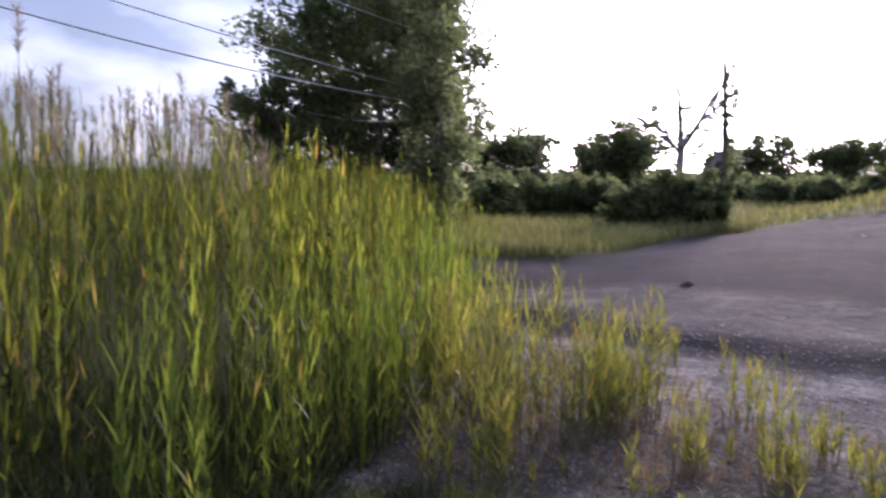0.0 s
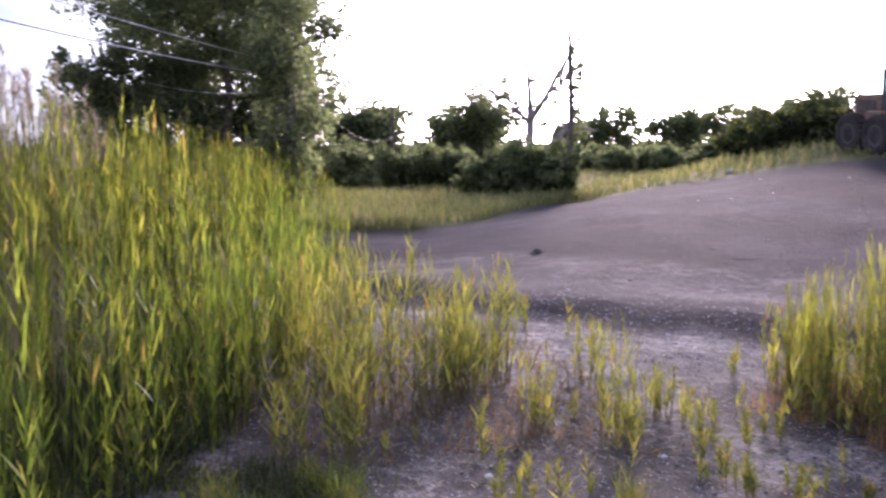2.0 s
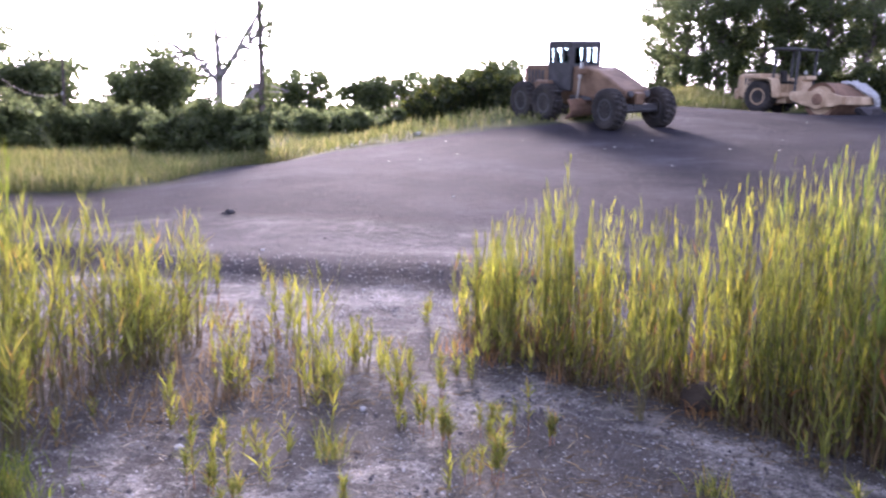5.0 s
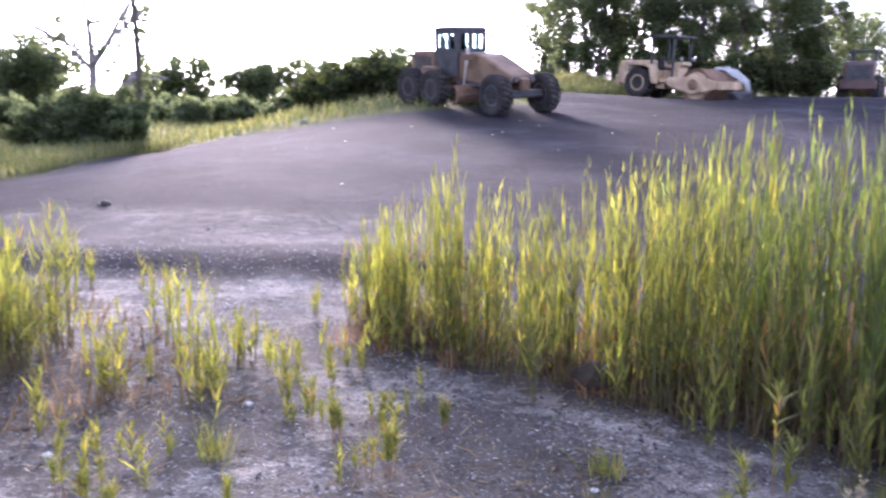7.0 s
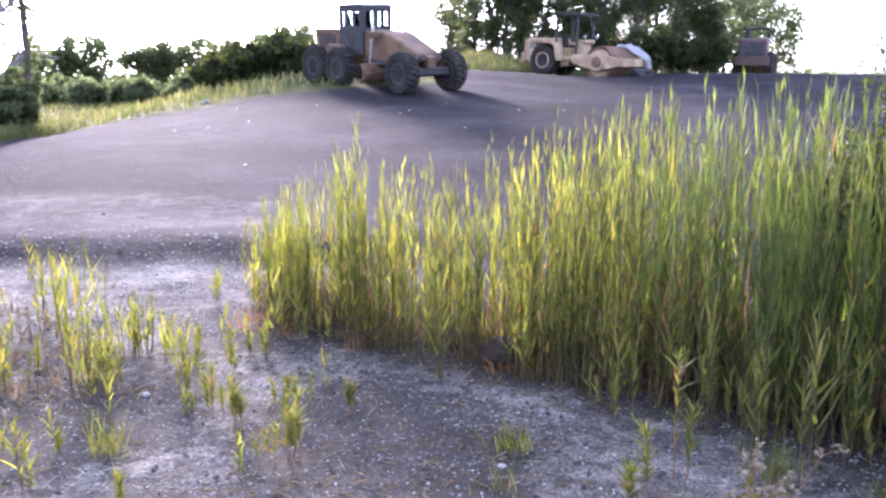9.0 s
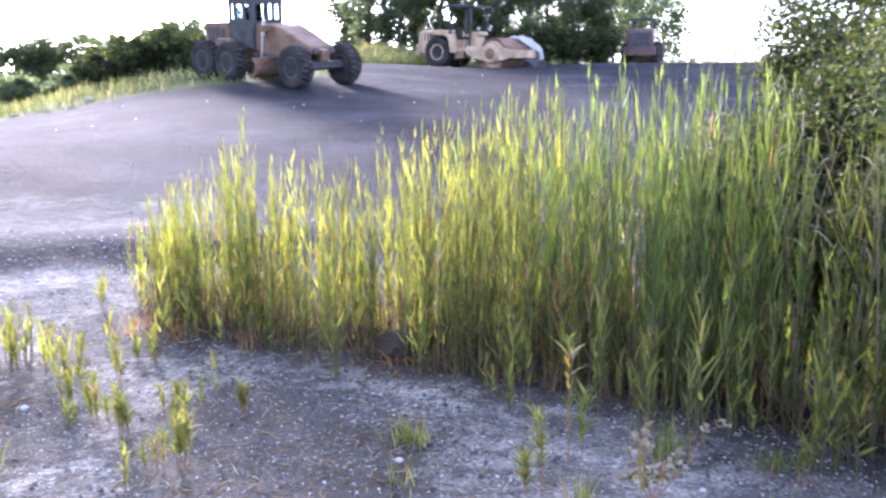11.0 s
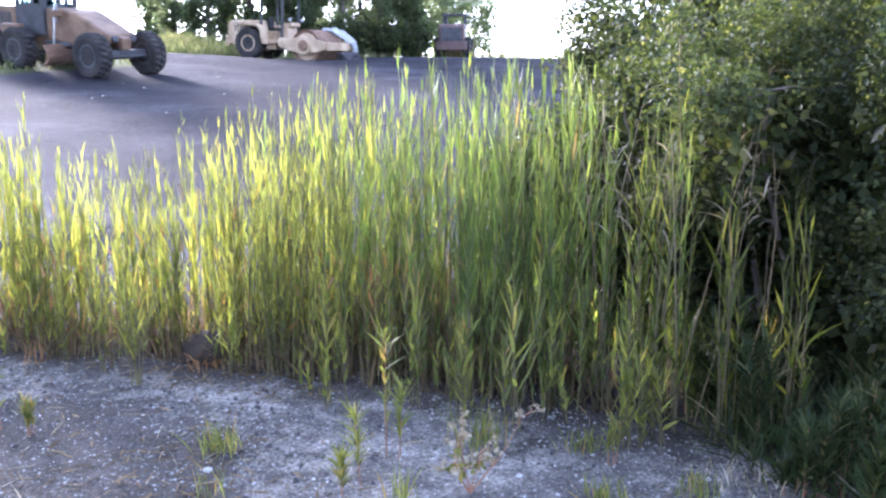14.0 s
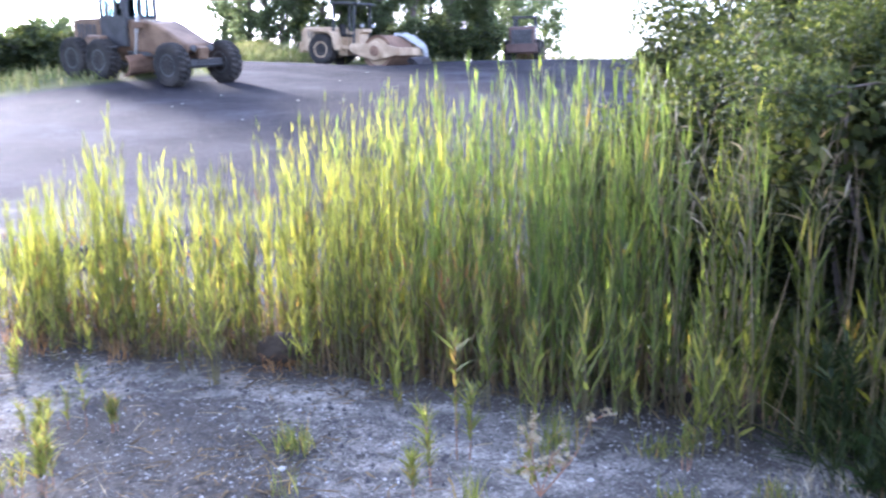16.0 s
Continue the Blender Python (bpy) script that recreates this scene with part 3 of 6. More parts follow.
def build_reed_beds():
    rng = np.random.default_rng(3)
    p = scatter(rng, 480, right_inside, (-1.0, 1.5), (6.5, 11.0))
    p = np.concatenate([p, scatter(rng, 100, lambda x, y: right_inside(x, y) * (x > 1.75), (1.7, 1.5), (6.5, 11.0))])
    heads = np.array([(0.0, 6.5, 1.6), (0.66, 6.02, 1.32), (1.4, 5.42, 1.5), (1.78, 5.07, 1.55), (0.3, 6.3, 1.26), (1.95, 4.92, 1.6), (-0.55, 6.9, 0.98), (0.9, 5.8, 1.22)])
    spikes = np.repeat(heads[:, :2], 5, 0) + rng.normal(0, 0.06, (40, 2))
    d = p[:, 1] - right_front(p[:, 0])
    tall = np.interp(p[:, 0], [-0.85, -0.6, -0.25, 0.0, 0.4, 1.03, 1.12, 1.4, 1.9, 2.35, 2.8, 3.05], [0.72, 0.92, 1.08, 1.22, 1.22, 1.12, 1.32, 1.44, 1.6, 1.7, 1.74, 1.5])
    tall = tall * (1.1 - 0.5 * rng.uniform(0, 1, len(p)) ** 1.6) * np.interp(d, [0, 0.35], [0.8, 1.0])
    low = scatter(rng, 210, right_inside, (-1.0, 1.5), (6.5, 11.0))
    p = np.concatenate([p, low, spikes])
    tall = np.concatenate([tall, rng.uniform(0.3, 0.75, len(low)), np.repeat(heads[:, 2], 5) * np.tile((1.0, 0.95, 0.9, 0.84, 0.78), 8)])
    # plants right of here get the leaf colour with shade in it
    in_shade = p[:, 0] + rng.normal(0, 0.22, len(p)) > 1.88
    stem, (v, f), _ = reeds_split(rng, p[~in_shade], tall[~in_shade], leaves=21, leaf_w=0.0135, leaf_len=0.15, steep=(5, 30), low=0.1)
    litter(rng, scatter(rng, 1700, right_inside, (-1.0, 1.5), (6.5, 11.0)), (0.12, 0.5))
    litter(rng, scatter(rng, 900, lambda x, y: right_inside(x, y - 0.3) * (y - right_front(x) > 0.55 * right_depth(x)), (-1.0, 1.5), (6.5, 11.0)), (0.25, 0.7))
    litter(rng, scatter(rng, 700, lambda x, y: (bare(x, y) > 0.3) * (y > right_front(x) + 0.2) * (y < right_front(x) + right_depth(x) + 0.6), (0.2, 3.0), (3.5, 8.5)), (0.4, 1.05))
    q = scatter(rng, 260, right_inside, (-1.0, 1.5), (2.4, 11.0))
    az, tl = rng.uniform(0, 2 * math.pi, 260), np.radians(rng.uniform(5, 40, 260))
    rv, rf = blades(rng, np.column_stack([q, rng.uniform(0.1, 0.75, 260)]), np.column_stack([np.cos(az) * np.sin(tl), np.sin(az) * np.sin(tl), np.cos(tl)]), rng.uniform(0.1, 0.2, 260), rng.uniform(0.008, 0.015, 260), rng.uniform(0, 0.4, 260))
    bed = tagged(solid("reed_bed", v, f, REED), "dense bed of backlit yellow-green common reeds on gravel", "reeds", kind="stuff")
    tagged(solid("stem", *stem, STEM), "brownish reed stems", kind="stuff").parent = bed
    tagged(solid("withered_leaves", rv, rf, RUSTY_LEAF), "rust-red withered reed leaves", kind="stuff").parent = bed
    stem, (v, f), _ = reeds_split(rng, p[in_shade], tall[in_shade], leaves=21, leaf_w=0.0142, leaf_len=0.165, steep=(6, 31), low=0.1)
    bed = tagged(solid("reed_bed", v, f, REED_SHADED), "green common reeds beside the shrubs, coloured darker for the shade there", "reeds", kind="stuff")
    tagged(solid("stem", *stem, STEM), "brownish reed stems", kind="stuff").parent = bed

    def left_inside(x, y):
        line = np.interp(y, [0, 2.0, 3.4, 4.5, 7.0, 10.7, 13, 16, 26], [-3.4, -3.6, -3.95, -4.3, -5.6, -8.0, -11.3, -13.2, -18.0])
        d = line - x + 0.25 * wobble(x, y, 2.4)
        return (d > 0) * (0.35 + 0.65 * np.exp(-0.13 * d)) * (0.07 + 0.93 * (wobble(x, y, 3.4, 1.0) + 0.5 * wobble(x, y, 8.0, 2.0) > -0.08))

    litter(rng, scatter(rng, 1300, lambda x, y: left_inside(x, y) * (np.hypot(x, y) < 11), (-11, 0.0), (-3.2, 10)), (0.15, 0.6))
    p = scatter(rng, 3100, left_inside, (-24, -0.5), (-3.2, 25))
    r = np.hypot(p[:, 0], p[:, 1])
    yaw = np.degrees(np.arctan2(-p[:, 0], p[:, 1]))
    tall = np.interp(yaw, [30, 33, 36, 40, 48, 60, 80], [0.85, 1.15, 1.65, 1.92, 2.3, 2.52, 2.5]) * (1.06 - 0.42 * rng.uniform(0, 1, len(p)) ** 1.5) * np.interp(r, [4, 6.5], [0.82, 1.0])
    (v, f), top = reeds(rng, p, tall, leaves=21, lean=0.035, leaf_w=0.02, leaf_len=0.18, steep=(7, 36), low=0.06)
    tagged(solid("reed_bed", v, f, REED_DARK), "tall dense stand of green common reeds on the bank", "reeds", kind="stuff")
    # lower reeds that step the stand down towards the dirt
    fringe = lambda x, y: np.exp(-np.maximum(x - np.interp(y, [7.0, 10.7, 13, 16, 22], [-5.6, -8.0, -11.3, -13.2, -15.5]), 0) / 0.5) * (x > np.interp(y, [7.0, 10.7, 13, 16, 22], [-7.0, -9.6, -13.0, -15.0, -18.0])) * (wobble(x, y, 2.6, 1.0) > -0.3)  # noqa: E731
    q = scatter(rng, 420, fringe, (-18, 7.0), (-5, 22))
    (v, f), _ = reeds(rng, q, rng.uniform(0.45, 1.15, 420), leaves=16, lean=0.04, leaf_w=0.019, leaf_len=0.19, steep=(8, 36), low=0.12)
    tagged(solid("reed_fringe", v, f, REED_DARK), "low ragged fringe of green reeds along the stand", "reeds", kind="stuff")
    # bright young shoots along the stand's sunlit front
    y = rng.uniform(2.0, 8.5, 210)
    x = np.interp(y, [2.0, 3.4, 4.5, 7.0, 10.7], [-3.5, -3.85, -4.2, -5.4, -7.0]) + rng.uniform(-0.45, 0.25, 210)
    (v, f), _ = reeds(rng, np.column_stack([x, y]), rng.uniform(0.5, 1.75, 210), leaves=20, lean=0.05, leaf_w=0.018, leaf_len=0.17, steep=(6, 34), low=0.1)
    tagged(solid("young_reeds", v, f, YOUNG), "bright young reed shoots in front of the tall stand", "reeds", kind="stuff")
    return p, top, r, yaw


LEFT_REEDS = build_reed_beds()


# ---------------------------------------------------------------- trees and shrubs
def limb(rng, start, way, length, r0, bend=0.25, n=6, rise=0.15):
    pts = [np.asarray(start, float)]
    d = np.asarray(way, float) / np.linalg.norm(way)
    for _ in range(n):
        d = d + rng.normal(0, bend / n ** 0.5, 3) + np.array([0, 0, rise / n])
        d /= np.linalg.norm(d)
        pts.append(pts[-1] + d * length / n)
    return np.array(pts), r0 * np.linspace(1, 0.25, n + 1)


def leaf_cloud(rng, centres, spread, count, size, flat=0.9):
    """Small folded leaves in clumps about the centres: (n, 3), (n,) radii."""
    k = rng.integers(0, len(centres), count)
    g = rng.normal(0, 1, (count, 3))
    g /= np.linalg.norm(g, axis=1)[:, None]
    g *= (rng.uniform(0, 1, count) ** 0.45)[:, None]
    c = np.asarray(centres)[k] + g * np.asarray(spread)[k][:, None] * np.array([1, 1, flat])
    a = rng.normal(0, 1, (count, 3)) + np.array([0, 0, -0.4])
    a /= np.linalg.norm(a, axis=1)[:, None]
    b = np.cross(a, rng.normal(0, 1, (count, 3)))
    b /= np.linalg.norm(b, axis=1)[:, None] + 1e-9
    h = np.cross(a, b)
    s = size * rng.uniform(0.6, 1.35, count)[:, None]
    v = np.stack([c - a * s * 0.7, c + b * s * 0.42 + h * s * 0.12, c + a * s * 0.8, c - b * s * 0.42 + h * s * 0.12], 1)
    return v.reshape(-1, 3), np.arange(count * 4).reshape(-1, 4)


def tree(name, x, y, tall, spread, label, seed, leaves=6000, size=0.16, trunk_r=0.16, crown_from=0.3, limbs=9, bole=0.9, mat=None, bark=None, twig=4, narrow=1.0, clump=0.16, lean=(0, 0), category="tree", group=""):
    """A tapered trunk, limbs that fork into twigs, and clumps of small leaves about the twigs' ends."""
    rng = np.random.default_rng(seed)
    z = float(height(x, y)) - 0.08
    top = empty(name, pose(x, y, z), label, category, group)
    tp = np.array([[lean[0] * s * s + rng.normal(0, 0.012) * tall * (0 < k < 7), lean[1] * s * s + rng.normal(0, 0.012) * tall * (0 < k < 7), s * tall * bole] for k, s in enumerate(np.linspace(0, 1, 8))])
    tr = trunk_r * np.array([1.35, 1.0, 0.9, 0.78, 0.62, 0.45, 0.28, 0.1])
    v, f = tube_arrays(tp, tr, 8)
    t = solid("trunk", v, f, bark or BARK, True)
    t.parent = top
    ends, rad = [], []
    for k in range(limbs):
        s = crown_from + (0.95 - crown_from) * (k + rng.uniform(0, 0.7)) / limbs
        st = np.array([np.interp(s * bole * tall, tp[:, 2], tp[:, i]) for i in range(3)])
        az = k * 2.4 + rng.uniform(-0.5, 0.5)
        shape = math.sin(math.pi * min(1, (1 - s) / (1 - crown_from) * 0.75 + 0.22)) ** 0.7
        out = spread * shape * rng.uniform(0.75, 1.1)
        w = np.array([math.cos(az), math.sin(az), rng.uniform(0.25, 0.7) * narrow])
        pts, rr = limb(rng, st, w, out, trunk_r * 0.42 * (1.1 - 0.6 * s), 0.3)
        pieces = [tube_arrays(pts, rr, 5)]
        ends += [pts[-1], pts[3], pts[5]]
        rad += [clump * tall * rng.uniform(0.6, 1.0), clump * tall * 0.8, clump * tall * 0.9]
        for q in range(twig):
            b = pts[rng.integers(2, len(pts))]
            w2 = w + rng.normal(0, 0.8, 3) + np.array([0, 0, 0.25])
            p2, r2 = limb(rng, b, w2, out * rng.uniform(0.3, 0.6), trunk_r * 0.14, 0.4, 4)
            pieces.append(tube_arrays(p2, r2, 4))
            ends.append(p2[-1]), rad.append(clump * tall * rng.uniform(0.4, 0.85))
        b = solid("branch", *joined(pieces), bark or BARK, True)
        b.parent = top
    ends.append(tp[-1]), rad.append(clump * tall * 0.7)
    if leaves:
        v, f = leaf_cloud(rng, np.array(ends), np.array(rad), leaves, size)
        c = solid("crown", v, f, mat or TREE_LEAF)
        c.parent = top
    return top


def polar(yaw, r):
    return -r * math.sin(radians(yaw)), r * math.cos(radians(yaw))


# the tall stand behind the reeds, with the wires' pole among it
for k, (yaw, r, tall, spread, n) in enumerate([(47.8, 31, 5.2, 1.8, 5500), (45.2, 33, 8.4, 2.6, 9000), (41.6, 32, 10.5, 2.9, 10500), (38.9, 33, 9.6, 2.0, 7000), (42.6, 36, 10.8, 3.0, 7000), (36.4, 36, 5.6, 1.3, 3500), (49.6, 34, 4.0, 1.5, 3200), (37.6, 27.3, 8.8, 1.3, 5000)]):
    x, y = polar(yaw, r)
    tree("broadleaf_tree", x, y, tall, spread, "tall dark broadleaf tree in full leaf behind the reeds", 20 + k, leaves=int(n * 1.5), size=0.135, trunk_r=0.2, crown_from=0.12, limbs=14, group="stand behind the reeds", clump=0.13)
# far trees along the field's edge
for k, (yaw, r, tall, spread, n, what) in enumerate([
    (33.0, 60, 4.6, 2.4, 6000, "low rounded tree with a dense crown"), (31.7, 61, 4.8, 2.0, 6000, "low rounded tree with a dense crown"),
    (25.6, 75, 6.4, 3.0, 9000, "round-crowned broadleaf tree standing alone"), (24.4, 77, 5.2, 2.4, 5000, "round-crowned broadleaf tree standing alone"), (27.2, 76, 4.0, 2.0, 4000, "round-crowned broadleaf tree standing alone"),
    (19.3, 70, 4.4, 1.3, 4000, "slim tree beside the ivy-clad pole"), (17.4, 100, 6.0, 2.4, 5000, "tree of the far field row"), (16.1, 100, 6.2, 2.5, 5000, "tree of the far field row"),
    (13.2, 105, 6.0, 2.4, 4500, "tree of the far field row"), (11.9, 104, 6.8, 2.2, 4500, "tree of the far field row"), (10.6, 108, 6.4, 2.2, 4000, "tree of the far field row"), (9.4, 107, 7.0, 2.4, 4500, "tree of the far field row"),
    (7.8, 100, 6.8, 2.8, 4500, "tree of the far field row"), (6.2, 98, 6.0, 2.6, 4000, "tree of the far field row"), (4.6, 99, 6.2, 2.4, 4000, "tree of the far field row"), (3.2, 97, 5.6, 2.4, 4000, "tree of the far field row")]):
    x, y = polar(yaw, r)
    tree("field_tree", x, y, tall, spread, what + ", hazy in the low sun", 60 + k, leaves=int(n * 0.8), size=0.26, trunk_r=0.14, crown_from=0.08, limbs=12, twig=5, bole=0.74, clump=0.25, group="far field trees")
# the poplar grove behind the roller
rng = np.random.default_rng(8)
for k in range(20):
    yaw = -6.2 - 16.5 * k / 19 + rng.uniform(-0.3, 0.3)
    x, y = polar(yaw, 52 + rng.uniform(-3, 8))
    tree("poplar_tree", x, y, rng.uniform(9.5, 12.5), 2.1, "slender poplar in full leaf in the grove", 90 + k, leaves=9500, size=0.125, trunk_r=0.15, crown_from=0.07, limbs=17, twig=3, narrow=1.7, clump=0.075, group="poplar grove")
for k, (yaw, r, tall) in enumerate([(-24.6, 66, 6.4), (-26.3, 70, 6.6), (-23.0, 63, 6.0)]):
    x, y = polar(yaw, r)
    tree("field_tree", x, y, tall, 2.0, "open-crowned tree on the crest beside the grove", 120 + k, leaves=3000, size=0.2, trunk_r=0.12, crown_from=0.2, limbs=10, twig=4, bole=0.8, clump=0.2, group="crest trees")


def shrub(x, y, tall, wide, label, seed, leaves=9000, size=0.05, mat=None, name="shrub", group=""):
    """Many stems from one foot, twigs, and small leaves down to the ground."""
    rng = np.random.default_rng(seed)
    top = empty(name, pose(x, y, float(height(x, y)) - 0.04), label, "shrub", group)
    pieces, ends, rad = [], [], []
    for k in range(11):
        az = k * 2.4 + rng.uniform(-0.4, 0.4)
        out = rng.uniform(0.25, 1.0)
        w = np.array([math.cos(az) * out * wide / tall, math.sin(az) * out * wide / tall, 1.0])
        pts, rr = limb(rng, (math.cos(az) * 0.1, math.sin(az) * 0.1, 0), w, tall * rng.uniform(0.7, 1.0) * (1.05 - 0.25 * out), 0.012 + 0.006 * tall, 0.3, 7)
        pieces.append(tube_arrays(pts, rr, 5))
        for q in range(6):
            b = pts[rng.integers(1, len(pts))]
            w2 = np.append(rng.normal(0, 1, 2), rng.uniform(0.0, 0.9))
            p2, r2 = limb(rng, b, w2, wide * rng.uniform(0.25, 0.5), 0.008, 0.4, 4)
            pieces.append(tube_arrays(p2, r2, 3))
            ends += [p2[-1], p2[2]]
            rad += [wide * rng.uniform(0.13, 0.26), wide * 0.15]
    v, f = joined(pieces)
    b = solid("stem", v, f, BARK, True)
    b.parent = top
    core = np.array(ends)[::3] * (0.72, 0.72, 0.85)
    v, f = joined([leaf_cloud(rng, np.array(ends), np.array(rad), leaves, size), leaf_cloud(rng, core, np.full(len(core), 0.27 * wide), leaves // 7, size * 2.6)])
    v[:, 2] = np.maximum(v[:, 2], 0.02)
    c = solid("foliage", v, f, mat or SHRUB_LEAF)
    c.parent = top
    return top


# dark hedge at the foot of the pole
for k, (yaw, r, tall, wide) in enumerate([(24.9, 30.5, 1.4, 1.2), (23.6, 30, 1.8, 1.4), (22.2, 29.5, 2.0, 1.5), (20.9, 29.2, 2.1, 1.3), (20.0, 29, 2.15, 0.9), (26.8, 40, 1.9, 1.6), (28.6, 41, 2.0, 1.8), (30.6, 40, 2.1, 1.8), (33.5, 38, 2.2, 2.0)]):
    x, y = polar(yaw, r)
    shrub(x, y, tall, wide, "dark rounded hedge shrub on the field margin", 150 + k, 7000, 0.10, TREE_LEAF, "hedge_shrub", "hedge by the pole")
for k, (yaw, r, tall, wide) in enumerate([(8.6, 37, 1.5, 1.4), (6.6, 36, 1.9, 1.5), (4.9, 36, 1.7, 1.4), (3.2, 35, 1.5, 1.3), (-11.6, 54, 1.6, 1.5), (-8.0, 55, 1.4, 1.4), (-18.5, 50, 2.2, 2.2), (-20.5, 50, 2.0, 2.2), (-15.5, 50, 2.2, 2.2), (-13, 50, 2.0, 2.0), (-22.3, 50, 2.0, 2.0)]):
    x, y = polar(yaw, r)
    shrub(x, y, tall, wide, "leafy shrub on the grassy bank", 170 + k, 4500, 0.11, SHRUB_LEAF, "bank_shrub", "bank shrubs")
for k in range(16):
    x, y = polar(18.2 - 1.05 * k, 64 + 3 * math.sin(2.3 * k))
    shrub(x, y, 1.5 + 0.5 * math.sin(1.7 * k), 2.1, "low hazy field hedge shrub beneath the far trees", 230 + k, 2600, 0.2, TREE_LEAF, "hedge_shrub", "far field hedge")
# the large shrubs beside the right reed bed
for k, (x, y, tall, wide, n) in enumerate([(4.25, 4.0, 2.45, 1.3, 90000), (4.2, 2.7, 2.3, 1.15, 70000), (5.2, 5.7, 2.55, 1.5, 110000), (3.85, 4.9, 2.0, 0.95, 45000), (3.6, 5.9, 1.6, 0.8, 26000), (5.6, 4.6, 3.0, 1.5, 60000), (5.4, 2.6, 3.0, 1.4, 16000), (6.2, 6.6, 3.3, 1.9, 42000), (6.8, 4.4, 3.5, 1.8, 20000)]):
    shrub(x, y, tall, wide, "large dark shrub with small glossy leaves beside the reeds", 190 + k, n, (0.022, 0.022, 0.028, 0.024, 0.028, 0.026, 0.045, 0.05, 0.05)[k], SHRUB_LEAF, "shrub", "shrubs by the reeds")


def far_woods():
    """Low woods and hedges all round the horizon."""
    rng = np.random.default_rng(31)
    n = 45000
    yaw = rng.uniform(0, 2 * math.pi, n)
    r = rng.uniform(125, 175, n)
    x, y = -r * np.sin(yaw), r * np.cos(yaw)
    hh = 1.8 + 1.2 * (0.5 + 0.5 * np.sin(yaw * 23 + 2 * np.sin(yaw * 9))) * (0.5 + 0.5 * np.sin(yaw * 61))
    z = height(x, y) + hh * rng.uniform(0, 1, n) ** 1.3 * r / 150
    v, f = leaf_cloud(rng, np.column_stack([x, y, z]), np.full(n, 0.4), n, 1.1)
    tagged(solid("far_woods", v, f, TREE_LEAF), "low hazy woodland along the horizon", "woods", kind="stuff")


far_woods()


# ---------------------------------------------------------------- machines
YELLOW = material("worn_yellow_paint", (0.15, 0.085, 0.045), 0.65, vary=0.3, scale=1.6, fine=22, bump=0.12, tint=(0.19, 0.12, 0.07))
CREAM = material("sun_bleached_yellow_paint", (0.40, 0.27, 0.15), 0.6, vary=0.25, scale=1.8, fine=22, bump=0.12, tint=(0.44, 0.33, 0.21))
ORANGE = material("faded_orange_paint", (0.085, 0.048, 0.038), 0.6, vary=0.3, scale=2.0, fine=25, bump=0.15)
RUST = material("rusty_steel", (0.2, 0.12, 0.075), 0.75, 0.3, vary=0.35, scale=2.5, fine=30, bump=0.3)
STEEL = material("grimy_dark_steel", (0.07, 0.068, 0.07), 0.6, 0.4, vary=0.3, scale=3.0, fine=30, bump=0.2)
RUBBER = material("dusty_tyre_rubber", (0.018, 0.017, 0.016), 0.95, vary=0.35, scale=3.0, fine=25, bump=0.3, tint=(0.034, 0.029, 0.025))
CANOPY = material("weathered_grey_canopy", (0.035, 0.036, 0.036), 0.6, vary=0.2, scale=2.0, fine=25, bump=0.1)
SHEET = material("white_plastic_sheet", (0.4, 0.4, 0.39), 0.45, vary=0.1, scale=4.0, fine=20, bump=0.3, dist=0.03)
CHROME = material("worn_bright_metal", (0.5, 0.5, 0.5), 0.35, 0.9, vary=0.2, scale=6, fine=40, bump=0.05)


def glass_material():
    m = bpy.data.materials.new("cab_glass")
    m.use_nodes = True
    p = m.node_tree.nodes["Principled BSDF"]
    p.inputs["Base Color"].default_value = (0.55, 0.72, 0.74, 1)
    p.inputs["Roughness"].default_value, p.inputs["IOR"].default_value = 0.03, 1.05
    p.inputs["Transmission Weight"].default_value = 1.0
    return m


GLASS = glass_material()


def wheel(parent, at, radius, width, rim_mat, lugs=22, name="wheel"):
    """A wheel under a machine: tyre with tread bars, dished rim and hub."""
    bm = bmesh.new()
    w, r = width / 2, radius
    n = lugs * 4
    ring(bm, [(r * 0.49, -w * 0.82), (r * 0.72, -w), (r * 0.9, -w * 0.98), (r * 0.965, -w * 0.72), (r * 0.975, -w * 0.06), (r * 0.975, w * 0.06), (r * 0.965, w * 0.72), (r * 0.9, w * 0.98), (r * 0.72, w), (r * 0.49, w * 0.82)], at, "y", n)
    # tread bars: raised steps round the crown, staggered from side to side
    bm.verts.ensure_lookup_table()
    c = Vector(at)
    for k in range(n):
        for i in (2, 3, 4, 5, 6, 7):
            q = bm.verts[k * 10 + i]
            up = ((k + (2 if i > 4 else 0) + (1 if i in (2, 7) else 0)) // 2) % 2
            d = q.co - c
            g = 1.035 if up else 0.965
            q.co = c + Vector((d.x * g, d.y, d.z * g))
    tyre = part("tyre", bm, RUBBER, parent)
    bm = bmesh.new()
    ring(bm, [(0.0, -w * 0.78), (r * 0.2, -w * 0.8), (r * 0.22, -w * 0.72), (r * 0.37, -w * 0.76), (r * 0.44, -w * 0.84), (r * 0.515, -w * 0.86), (r * 0.515, w * 0.86), (r * 0.44, w * 0.84), (r * 0.37, w * 0.76), (r * 0.22, w * 0.72), (r * 0.2, w * 0.8), (0.0, w * 0.78)], at, "y", 28)
    rim = part("rim", bm, rim_mat, tyre, "painted dished steel rim")
    for k in range(8):
        a = 2 * math.pi * k / 8
        bm = bmesh.new()
        ring(bm, [(0.0, -0.02), (0.022, -0.02), (0.022, 0.02), (0.0, 0.02)], (at[0] + math.cos(a) * r * 0.29, at[1] + (-1 if at[1] < 0 else 1) * w * 0.76, at[2] + math.sin(a) * r * 0.29), "y", 6)
        part("wheel_nut", bm, STEEL, tyre)
    return tyre


